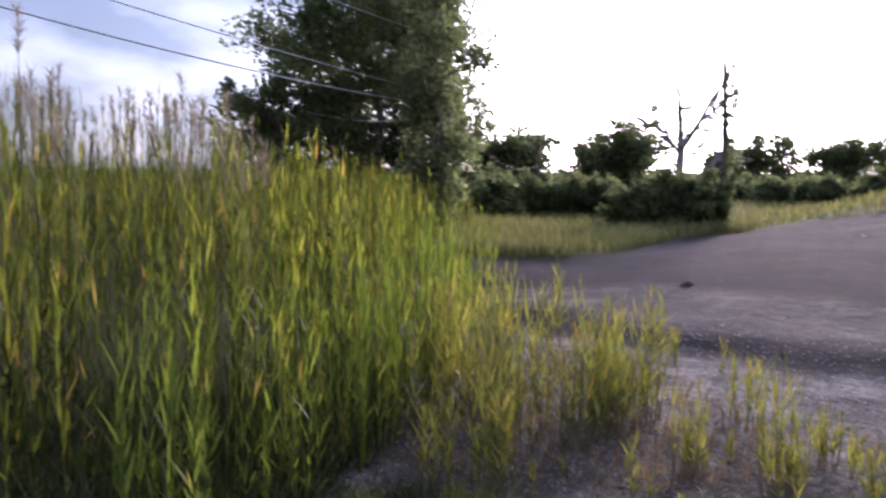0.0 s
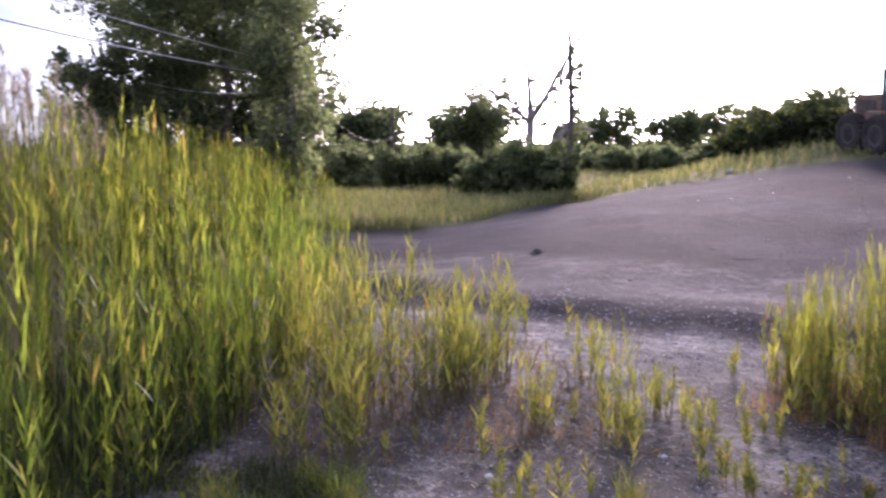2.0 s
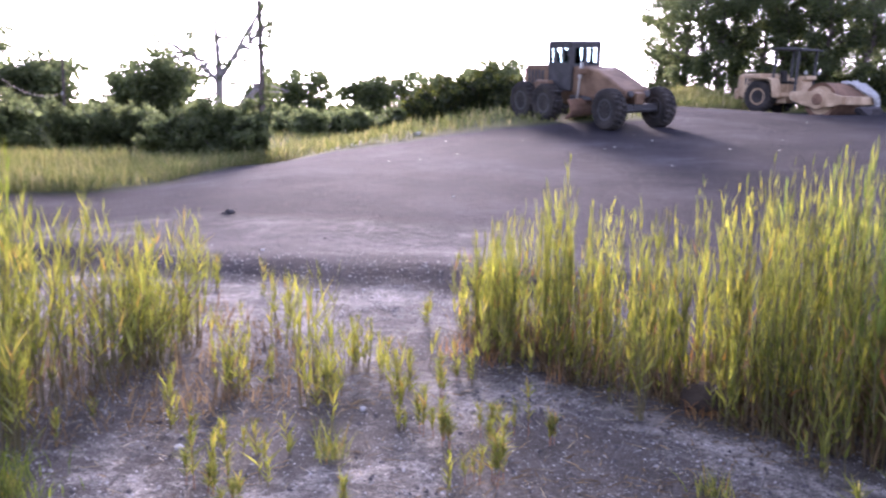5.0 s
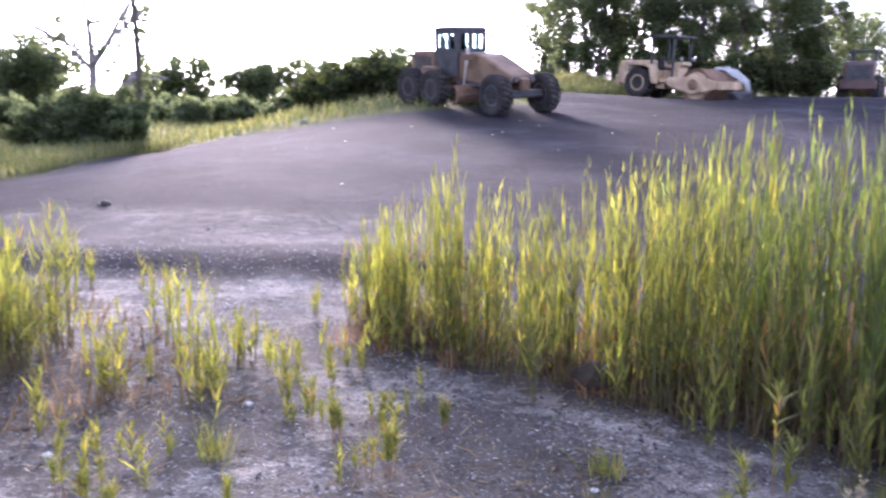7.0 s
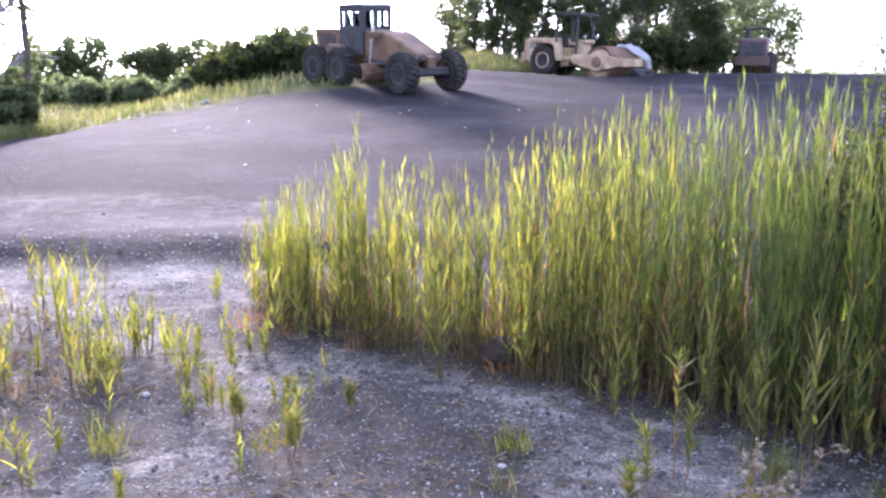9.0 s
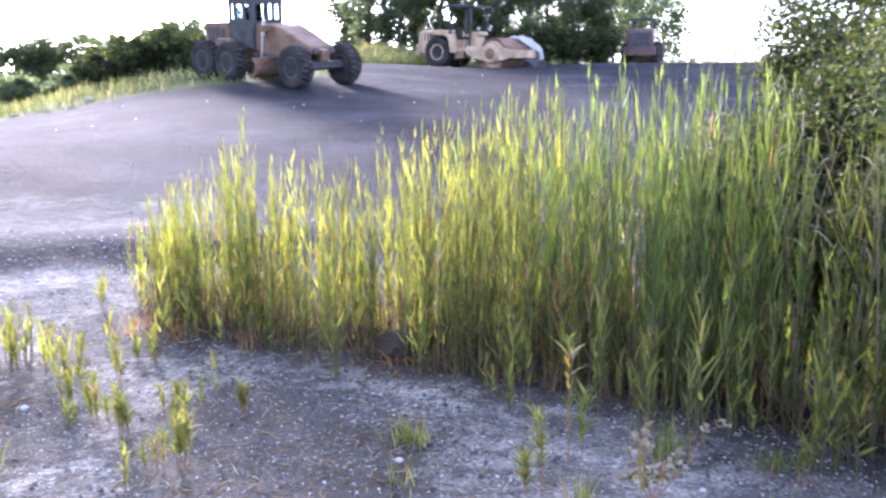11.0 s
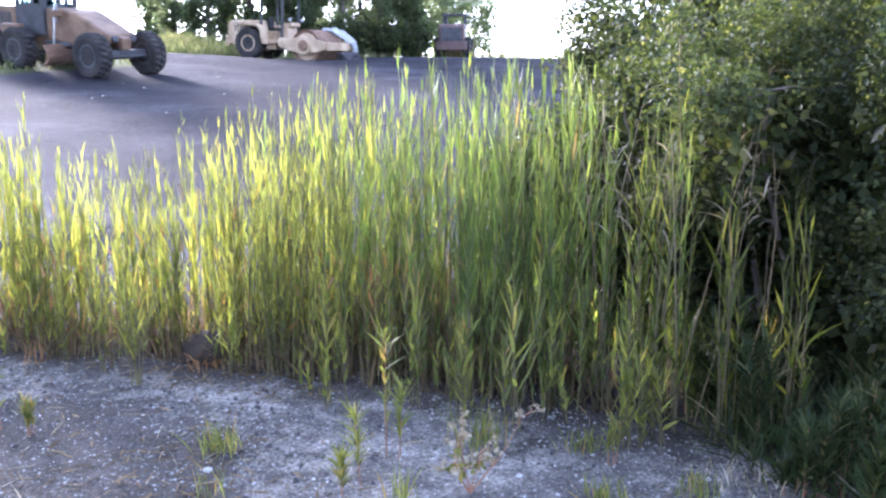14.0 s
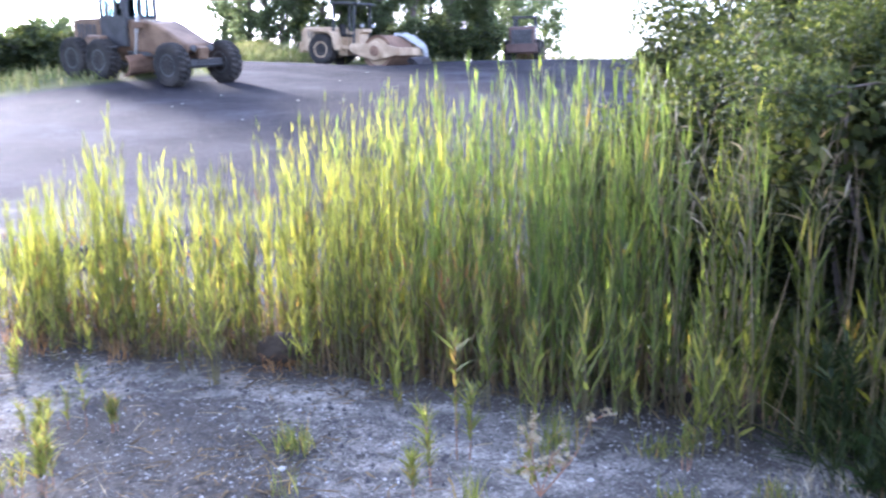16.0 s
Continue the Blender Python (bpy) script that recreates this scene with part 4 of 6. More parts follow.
def rod(bm, a, b, r, sides=10):
    v, f = tube_arrays([a, (np.array(a) + np.array(b)) / 2, b], [r, r, r], sides)
    vs = [bm.verts.new(q) for q in v]
    for q in f:
        bm.faces.new([vs[i] for i in q])
    for s in (0, 2):
        bm.faces.new([vs[s * sides + i] for i in range(sides)])
    bmesh.ops.recalc_face_normals(bm, faces=bm.faces)
    return bm


def one(name, mat, parent, build, label="", smooth=False):
    bm = bmesh.new()
    build(bm)
    return part(name, bm, mat, parent, label, smooth)


def seated(x, y, turn, length):
    """A pose on the slope: pitched and rolled with the ground, heading turn degrees from +x."""
    a = radians(turn)
    f = Vector((math.cos(a), math.sin(a), 0))
    l = Vector((-f.y, f.x, 0))
    h = lambda p: float(height(p.x, p.y))  # noqa: E731
    c = Vector((x, y, 0))
    fz = (h(c) - h(c - f * length)) / length
    lz = (h(c + l) - h(c - l)) / 2
    f, l = Vector((f.x, f.y, fz)).normalized(), Vector((l.x, l.y, lz)).normalized()
    u = f.cross(l).normalized()
    l = u.cross(f)
    m = Matrix((f, l, u)).transposed().to_4x4()
    m.translation = (x, y, h(c) - 0.03)
    return m


def grader():
    g = empty("motor_grader", seated(2.35, 27.9, -53, 5.5), "old dusty rust-brown motor grader with a dark cab on dirt", "grader")
    # frame: an arched beam from the front axle up to the cab, with a broad sloping hood over it
    one("main_beam", YELLOW, g, lambda bm: prism(bm, [(0.25, 0.78), (0.3, 1.12), (-0.6, 1.3), (-1.4, 1.5), (-2.4, 1.55), (-2.4, 1.2), (-1.4, 1.12), (-0.6, 0.95), (-0.2, 0.78)], -0.17, 0.17, 0.03))
    hood = one("front_hood", YELLOW, g, lambda bm: prism(bm, [(0.12, 0.98), (0.1, 1.22), (-0.35, 1.42), (-1.2, 1.78), (-1.7, 1.84), (-2.5, 1.86), (-2.5, 0.95), (-1.3, 0.86), (-0.4, 0.86)], -0.52, 0.52, 0.07))
    one("rear_frame", YELLOW, g, lambda bm: box(bm, (2.7, 0.95, 0.42), (-3.65, 0, 1.02), bevel=0.04))
    one("front_axle", STEEL, g, lambda bm: (box(bm, (0.28, 1.7, 0.26), (0, 0, 0.64), bevel=0.04), box(bm, (0.34, 0.34, 0.34), (0, 0, 0.8), bevel=0.04)))
    one("tie_rod", STEEL, g, lambda bm: rod(bm, (0.22, -0.75, 0.6), (0.22, 0.75, 0.6), 0.03))
    for y in (-1.0, 1.0):
        wheel(g, (0.0, y, 0.64), 0.645, 0.44, STEEL)
        for x in (-3.2, -4.55):
            wheel(g, (x, y, 0.64), 0.645, 0.42, STEEL)
        one("tandem_case", YELLOW, g, lambda bm: box(bm, (1.9, 0.22, 0.36), (-3.88, y * 0.68, 0.66), bevel=0.05))

    # mouldboard, circle and drawbar
    def mould(bm):
        prof = [(-0.02, 0.22), (0.10, 0.32), (0.16, 0.48), (0.14, 0.66), (0.04, 0.82), (0.0, 0.82), (0.10, 0.64), (0.12, 0.48), (0.06, 0.34), (-0.06, 0.22)]
        prism(bm, prof, -1.7, 1.7)
        bmesh.ops.transform(bm, matrix=pose(-2.1, 0, 0.05, 0, 0, 24), verts=bm.verts)
    one("blade", RUST, g, mould, "worn curved steel blade")
    one("blade_circle", STEEL, g, lambda bm: ring(bm, [(0.52, 0.0), (0.72, 0.0), (0.72, 0.12), (0.52, 0.12), (0.52, 0.0)], (-2.1, 0, 0.8), "z", 32))
    for y in (-0.45, 0.45):
        one("drawbar", YELLOW, g, lambda bm: rod(bm, (0.1, y * 0.15, 0.75), (-1.9, y, 0.88), 0.07))
        one("lift_cylinder", CHROME, g, lambda bm: (rod(bm, (-1.9, y * 1.7, 0.85), (-1.85, y * 1.6, 1.5), 0.03), rod(bm, (-1.85, y * 1.6, 1.5), (-1.8, y * 1.5, 2.0), 0.055)))
        one("lift_arm", YELLOW, g, lambda bm: box(bm, (0.2, 0.45, 0.2), (-1.85, y * 1.35, 1.72), bevel=0.03))
    # engine
    rear = one("engine_hood", YELLOW, g, lambda bm: prism(bm, [(-3.7, 1.1), (-3.7, 1.82), (-3.85, 1.88), (-4.85, 1.84), (-5.05, 1.7), (-5.05, 1.0), (-4.85, 0.92), (-3.85, 0.92)], -0.66, 0.66, 0.05))
    for y in (-0.67, 0.67):
        for k in range(5):
            one("louvre", STEEL, rear, lambda bm: box(bm, (0.12, 0.02, 0.46), (-3.95 - 0.2 * k, y, 1.45), bevel=0.006))
    one("radiator_grille", STEEL, rear, lambda bm: box(bm, (0.05, 0.95, 0.6), (-5.07, 0, 1.38), bevel=0.01))
    one("exhaust_stack", STEEL, g, lambda bm: (rod(bm, (-4.3, 0.25, 1.85), (-4.3, 0.25, 2.2), 0.05), rod(bm, (-4.3, 0.25, 2.2), (-4.4, 0.25, 2.3), 0.045)))
    one("fuel_tank", YELLOW, g, lambda bm: box(bm, (0.7, 0.3, 0.45), (-3.5, -0.92, 1.15), bevel=0.06))

    # cab: solid lower walls, wide pillars, roof
    cab = one("cab", STEEL, g, lambda bm: box(bm, (1.7, 1.62, 0.95), (-3.2, 0, 1.5), bevel=0.04), "dark steel cab with wide pillars")
    for y in (-0.78, 0.78):
        for x, w in ((-2.42, 0.2), (-2.98, 0.24), (-3.55, 0.24), (-3.95, 0.24)):
            one("pillar", STEEL, cab, lambda bm: box(bm, (w, 0.07, 0.72), (x, y, 2.3), bevel=0.012))
        for z, w in ((1.98, 0.1), (2.6, 0.12)):
            one("window_rail", STEEL, cab, lambda bm: box(bm, (1.7, 0.075, w), (-3.2, y, z)))
    for x in (-2.38, -4.03):
        one("window_rail", STEEL, cab, lambda bm: box(bm, (0.075, 1.5, 0.1), (x, 0, 2.61)))
        for y, w in ((0, 0.16), (-0.7, 0.18), (0.7, 0.18)):
            one("pillar", STEEL, cab, lambda bm: box(bm, (0.08, w, 0.7), (x, y, 2.28)))
    one("roof", STEEL, cab, lambda bm: prism(bm, [(-2.3, 2.66), (-2.31, 2.76), (-2.5, 2.82), (-4.0, 2.78), (-4.1, 2.72), (-4.09, 2.66)], -0.83, 0.83, 0.02))
    for y in (-0.78, 0.78):
        for x, w in ((-2.69, 0.34), (-3.265, 0.33), (-3.75, 0.16)):
            one("side_window", GLASS, cab, lambda bm: box(bm, (w, 0.012, 0.5), (x, y, 2.28)))
    for x in (-2.38, -4.03):
        for y in (-0.39, 0.39):
            one("end_window", GLASS, cab, lambda bm: box(bm, (0.012, 0.68, 0.6), (x, y, 2.26)))
    one("seat", RUBBER, cab, lambda bm: (box(bm, (0.5, 0.5, 0.14), (-3.45, 0, 2.03), bevel=0.04), box(bm, (0.14, 0.5, 0.45), (-3.7, 0, 2.25), (0, -8, 0), bevel=0.04)))
    one("steering_wheel", RUBBER, cab, lambda bm: ring(bm, [(0.17, -0.015), (0.2, -0.015), (0.2, 0.015), (0.17, 0.015), (0.17, -0.015)], (-2.8, 0, 2.2), "z", 20))
    one("steering_column", STEEL, cab, lambda bm: rod(bm, (-2.62, 0, 1.9), (-2.8, 0, 2.2), 0.03))
    for y in (-1.04, 1.04):
        one("mirror", STEEL, cab, lambda bm: (rod(bm, (-2.35, y * 0.8, 2.55), (-2.2, y, 2.55), 0.015), box(bm, (0.04, 0.14, 0.28), (-2.2, y, 2.42), bevel=0.01)))
        one("headlight", STEEL, hood, lambda bm: ring(bm, [(0.0, -0.06), (0.08, -0.06), (0.1, 0.05), (0.0, 0.06)], (0.16, y * 0.32, 1.1), "x", 14))
    for o in (cab, *cab.children):
        o.data.transform(Matrix.Translation((-3.1, 0, 1.3)) @ Matrix.Diagonal((0.73, 0.77, 0.91, 1)) @ Matrix.Translation((3.2, 0, -1.3)))
    for z in (0.75, 1.05):
        one("step", STEEL, g, lambda bm: box(bm, (0.4, 0.25, 0.04), (-2.75, -0.95, z)))
    return g


grader()


def roller():
    x, y = polar(-14.6, 43.0)
    g = empty("road_roller", seated(x, y, -47, 3.0), "faded tan single-drum road roller with a rusty drum", "roller")
    # rear module
    for s in (-0.8, 0.8):
        wheel(g, (-1.55, s, 0.74), 0.74, 0.52, CREAM, 20)
    one("rear_axle", STEEL, g, lambda bm: box(bm, (0.3, 1.2, 0.3), (-1.55, 0, 0.74), bevel=0.04))
    hood = one("engine_hood", CREAM, g, lambda bm: prism(bm, [(-1.05, 0.95), (-1.05, 1.72), (-1.2, 1.8), (-2.75, 1.74), (-2.95, 1.6), (-2.95, 0.75), (-2.7, 0.62), (-2.2, 0.62), (-2.15, 0.95)], -0.62, 0.62, 0.05))
    for k in range(5):
        for s in (-0.63, 0.63):
            one("louvre", STEEL, hood, lambda bm: box(bm, (0.06, 0.02, 0.42), (-1.9 - 0.16 * k, s, 1.45), bevel=0.006))
    one("rear_grille", STEEL, hood, lambda bm: box(bm, (0.03, 0.9, 0.6), (-2.96, 0, 1.25), bevel=0.01))
    one("rear_bumper", CREAM, g, lambda bm: box(bm, (0.25, 1.3, 0.5), (-2.95, 0, 0.8), bevel=0.04))
    for s in (-0.9, 0.9):
        one("fender", CREAM, g, lambda bm: prism(bm, [(-0.65, 0.75), (-0.55, 0.75), (-0.75, 1.52), (-1.0, 1.62), (-2.2, 1.62), (-2.2, 1.56), (-1.05, 1.55), (-0.85, 1.46)], s - 0.3, s + 0.3, 0.012))
    # operator's stand
    one("platform", CREAM, g, lambda bm: (box(bm, (1.0, 1.5, 0.16), (-0.6, 0, 0.88), bevel=0.02), box(bm, (0.5, 1.2, 0.3), (-0.55, 0, 0.66), bevel=0.03)))
    one("seat", RUBBER, g, lambda bm: (box(bm, (0.45, 0.48, 0.14), (-0.75, 0, 1.42), bevel=0.04), box(bm, (0.12, 0.48, 0.5), (-0.98, 0, 1.7), (0, -8, 0), bevel=0.04)))
    one("seat_base", CREAM, g, lambda bm: box(bm, (0.42, 0.42, 0.42), (-0.75, 0, 1.16), bevel=0.02))
    one("console", CREAM, g, lambda bm: prism(bm, [(-0.02, 0.95), (0.3, 0.95), (0.22, 1.55), (0.42, 1.62), (0.4, 1.78), (0.02, 1.74), (-0.06, 1.6)], -0.4, 0.4, 0.02), "pale control console")
    one("steering_wheel", RUBBER, g, lambda bm: ring(bm, [(0.17, -0.015), (0.2, -0.015), (0.2, 0.015), (0.17, 0.015), (0.17, -0.015)], (-0.1, 0, 1.86), "z", 20))
    for xx in (-1.05, 0.1):
        for q in (-0.68, 0.68):
            one("canopy_post", CANOPY, g, lambda bm: box(bm, (0.1, 0.1, 1.95), (xx, q, 1.92), bevel=0.015))
    one("canopy", CANOPY, g, lambda bm: prism(bm, [(0.35, 2.86), (0.33, 2.93), (-0.4, 2.99), (-1.25, 2.93), (-1.3, 2.86)], -0.82, 0.82, 0.015))
    # front yoke and drum
    one("pivot", STEEL, g, lambda bm: box(bm, (0.6, 0.6, 0.42), (0.1, 0, 0.72), bevel=0.05))
    for s in (-1.18, 1.18):
        one("side_beam", CREAM, g, lambda bm: prism(bm, [(0.25, 0.72), (0.25, 1.06), (0.9, 1.12), (2.2, 1.1), (2.75, 0.98), (2.75, 0.68), (2.2, 0.5), (1.2, 0.46), (0.7, 0.56)], s - 0.07, s + 0.07, 0.02))
        one("drum_bearing", RUST, g, lambda bm: ring(bm, [(0.0, -0.11), (0.2, -0.11), (0.26, -0.05), (0.26, 0.05), (0.2, 0.11), (0.0, 0.11)], (1.6, s * 1.04, 0.8), "y", 22), "greasy round bearing hub")
        one("bearing_plate", CREAM, g, lambda bm: ring(bm, [(0.0, -0.06), (0.4, -0.06), (0.44, -0.02), (0.44, 0.02), (0.4, 0.06), (0.0, 0.06)], (1.6, s * 1.04, 0.8), "y", 26), "round cream-painted bearing plate")
    one("rear_crossbeam", CREAM, g, lambda bm: box(bm, (0.22, 2.3, 0.36), (0.36, 0, 0.9), bevel=0.03))
    one("front_crossbeam", CREAM, g, lambda bm: box(bm, (0.2, 2.36, 0.36), (2.74, 0, 0.82), bevel=0.03))
    one("scraper_bar", STEEL, g, lambda bm: box(bm, (0.1, 2.15, 0.14), (2.42, 0, 0.92), bevel=0.015))
    drum = one("drum", RUST, g, lambda bm: ring(bm, [(0.0, -0.6), (0.3, -0.62), (0.6, -0.98), (0.72, -1.02), (0.75, -1.06), (0.76, -1.0), (0.76, 1.0), (0.75, 1.06), (0.72, 1.02), (0.6, 0.98), (0.3, 0.62), (0.0, 0.6)], (1.6, 0, 0.76), "y", 56), "rust-brown smooth steel drum")
    for s in (-0.96, 0.96):
        one("drum_end", CREAM, drum, lambda bm: ring(bm, [(0.3, -0.02), (0.62, -0.02), (0.62, 0.02), (0.3, 0.02), (0.3, -0.02)], (1.6, s, 0.76), "y", 36), "yellow painted drum end")
    for s in (-0.5, 0.5):
        one("work_light", CHROME, g, lambda bm: ring(bm, [(0.0, -0.05), (0.07, -0.05), (0.09, 0.04), (0.0, 0.05)], (0.42, s, 1.9), "x", 12))

    # crumpled sheet over the front beam
    rngs = np.random.default_rng(77)
    nu, nv = 26, 20
    u, v = np.meshgrid(np.linspace(0, 1, nu), np.linspace(0, 1, nv), indexing="ij")
    path_x = np.interp(v, [0, 0.3, 0.5, 1], [1.75, 2.35, 2.82, 2.95])
    path_z = np.interp(v, [0, 0.3, 0.5, 1], [1.58, 1.34, 1.06, 0.42])
    px = path_x - 0.1 * (1 - u) * (1 - v) + 0.12 * np.abs(np.sin(8 * u + 5 * v + 2 * np.sin(4 * v))) + 0.07 * np.abs(np.sin(19 * u - 9 * v))
    py = 1.15 - (0.75 * (1 - v) ** 2.2 + 0.2) * (1 - u) + 0.06 * np.sin(7 * v + 3 * u)
    pz = np.maximum(path_z - 0.1 * (1 - u), 0.04) + 0.13 * np.abs(np.sin(13 * u + 7 * v + 2 * np.sin(6 * u))) * (1 - 0.6 * v) + 0.03 * np.sin(31 * u + 11 * v) + rngs.normal(0, 0.008, u.shape)
    m = g.matrix_world
    vs = np.array([m @ Vector(q) for q in np.stack([px, py, pz], -1).reshape(-1, 3)])
    i, j = np.meshgrid(np.arange(nu - 1), np.arange(nv - 1), indexing="ij")
    f = np.stack([i * nv + j, i * nv + j + 1, (i + 1) * nv + j + 1, (i + 1) * nv + j], -1).reshape(-1, 4)
    sheet = solid("plastic_sheet", vs, f, SHEET, True)
    th = sheet.modifiers.new("thickness", "SOLIDIFY")
    th.thickness = 0.012
    tagged(sheet, "crumpled white plastic sheet draped over the roller's front beam", "plastic sheet")
    return g


roller()


def loader():
    x, y = polar(-25.0, 51)
    g = empty("wheel_loader", seated(x, y, 60, 2.4), "faded orange wheel loader seen from its dark grille end", "loader")
    for s in (-0.82, 0.82):
        for xx in (0.0, 2.4):
            wheel(g, (xx, s, 0.6), 0.6, 0.42, ORANGE, 16)
    one("chassis", STEEL, g, lambda bm: box(bm, (3.4, 0.9, 0.4), (1.0, 0, 0.72), bevel=0.04))
    hood = one("engine_hood", ORANGE, g, lambda bm: prism(bm, [(-0.75, 0.7), (-0.8, 1.75), (-0.65, 1.88), (0.9, 1.98), (0.9, 0.9), (0.0, 0.7)], -0.72, 0.72, 0.05))
    grille = one("grille", STEEL, hood, lambda bm: box(bm, (0.05, 1.15, 0.95), (-0.79, 0, 1.25), bevel=0.02), "dark radiator grille")
    for k in range(7):
        one("slat", STEEL, hood, lambda bm: box(bm, (0.03, 1.1, 0.03), (-0.83, 0, 0.9 + 0.12 * k), bevel=0.006))
    one("counterweight", ORANGE, g, lambda bm: box(bm, (0.35, 1.75, 0.5), (-0.7, 0, 0.72), bevel=0.06))
    cab = one("cab", STEEL, g, lambda bm: (box(bm, (1.2, 1.3, 0.6), (1.5, 0, 1.5), bevel=0.03), [box(bm, (0.09, 0.09, 0.95), (xx, s, 2.05)) for xx in (0.95, 2.05) for s in (-0.6, 0.6)], box(bm, (1.35, 1.45, 0.1), (1.5, 0, 2.5), bevel=0.03)))
    for s in (-0.6, 0.6):
        one("window", GLASS, cab, lambda bm: box(bm, (1.0, 0.012, 0.8), (1.5, s, 2.18)))
    one("exhaust_stack", STEEL, g, lambda bm: rod(bm, (0.4, 0.35, 1.9), (0.4, 0.35, 2.5), 0.05))
    for s in (-0.55, 0.55):
        one("lift_arm", ORANGE, g, lambda bm: prism(bm, [(2.2, 1.5), (2.4, 1.65), (3.6, 0.6), (3.5, 0.4)], s - 0.06, s + 0.06, 0.02))
    one("bucket", RUST, g, lambda bm: prism(bm, [(3.5, 0.1), (4.3, 0.08), (4.3, 0.14), (3.7, 0.2), (3.55, 0.45), (3.7, 0.9), (3.62, 0.92), (3.42, 0.45)], -1.05, 1.05, 0.01))
    return g


loader()


# ---------------------------------------------------------------- pole, wires, dead trees
def wire_line():
    ax, ay = polar(37.0, 29.0)
    bx, by = -20.0, -7.0
    for k, (x, y, tall) in enumerate([(ax, ay, 8.6), (bx, by, 10.6)]):
        top = empty("utility_pole", pose(x, y, float(height(x, y))), "weathered wooden utility pole with a crossarm", "utility pole", "utility poles")
        v, f = tube_arrays([(0, 0, -0.3), (0, 0, tall * 0.5), (0, 0, tall)], [0.11, 0.09, 0.075], 12)
        o = solid("post", v, f, PALE_BARK if k else BARK, True)
        o.parent = top
        one("crossarm", BARK, top, lambda bm: box(bm, (1.5, 0.1, 0.12), (0, -0.14, tall - 0.9), (0, 0, 10), bevel=0.01))
        for s in (-0.6, 0.0, 0.6):
            one("insulator", SHEET, top, lambda bm: ring(bm, [(0.0, 0), (0.04, 0), (0.05, 0.06), (0.025, 0.1), (0.04, 0.14), (0.0, 0.16)], (s, -0.14, tall - 0.84), "z", 10))
    # z at the far pole, z at the near pole, sag, sideways
    for za, zb, sag, side, r in [(4.2, 8.4, 0.85, 0.0, 0.021), (4.55, 8.95, 0.42, -0.15, 0.016), (6.38, 10.1, 0.1, -0.3, 0.016)]:
        t = np.linspace(0, 1, 40)
        pts = np.column_stack([ax + (bx - ax) * t + side * 0.3, ay + (by - ay) * t, za + (zb - za) * t - sag * 4 * t * (1 - t) + float(height(ax, ay)) * (1 - t)])
        v, f = tube_arrays(pts, np.full(40, r), 5)
        tagged(solid("overhead_wire", v, f, CHROME, True), "thin sagging overhead cable catching the low sun", "cable", "overhead wires")
    # the service drop into the trees
    cx, cy = polar(46.8, 31.5)
    t = np.linspace(0, 1, 24)
    pts = np.column_stack([ax + (cx - ax) * t, ay + (cy - ay) * t, 4.1 + 0.25 * t - 0.35 * 4 * t * (1 - t)])
    v, f = tube_arrays(pts, np.full(24, 0.013), 5)
    tagged(solid("overhead_wire", v, f, CHROME, True), "slack cable running from the pole into the trees", "cable", "overhead wires")


wire_line()


def wire_post():
    """A short post at the bush's edge, with a slack cable to it from the pole."""
    ax, ay = polar(37.0, 29.0)
    x, y = polar(30.8, 42)
    z = float(height(x, y))
    top = empty("utility_post", pose(x, y, z), "slim weathered wooden post carrying a slack cable", "utility pole", "utility poles")
    v, f = tube_arrays([(0, 0, -0.3), (0.02, 0, 2.0), (0, 0, 3.9)], [0.075, 0.065, 0.055], 10)
    o = solid("post", v, f, BARK, True)
    o.parent = top
    one("insulator", SHEET, top, lambda bm: ring(bm, [(0.0, 0), (0.04, 0), (0.05, 0.06), (0.025, 0.1), (0.04, 0.14), (0.0, 0.16)], (0, -0.09, 2.3), "z", 10))
    t = np.linspace(0, 1, 30)
    pts = np.column_stack([ax + (x - ax) * t, ay + (y - ay) * t, 4.4 + (z + 2.4 - 4.4) * t - 0.9 * 4 * t * (1 - t)])
    v, f = tube_arrays(pts, np.full(30, 0.008), 5)
    tagged(solid("overhead_wire", v, f, STEEL, True), "slack cable running from the pole to a low post", "cable", "overhead wires")


wire_post()


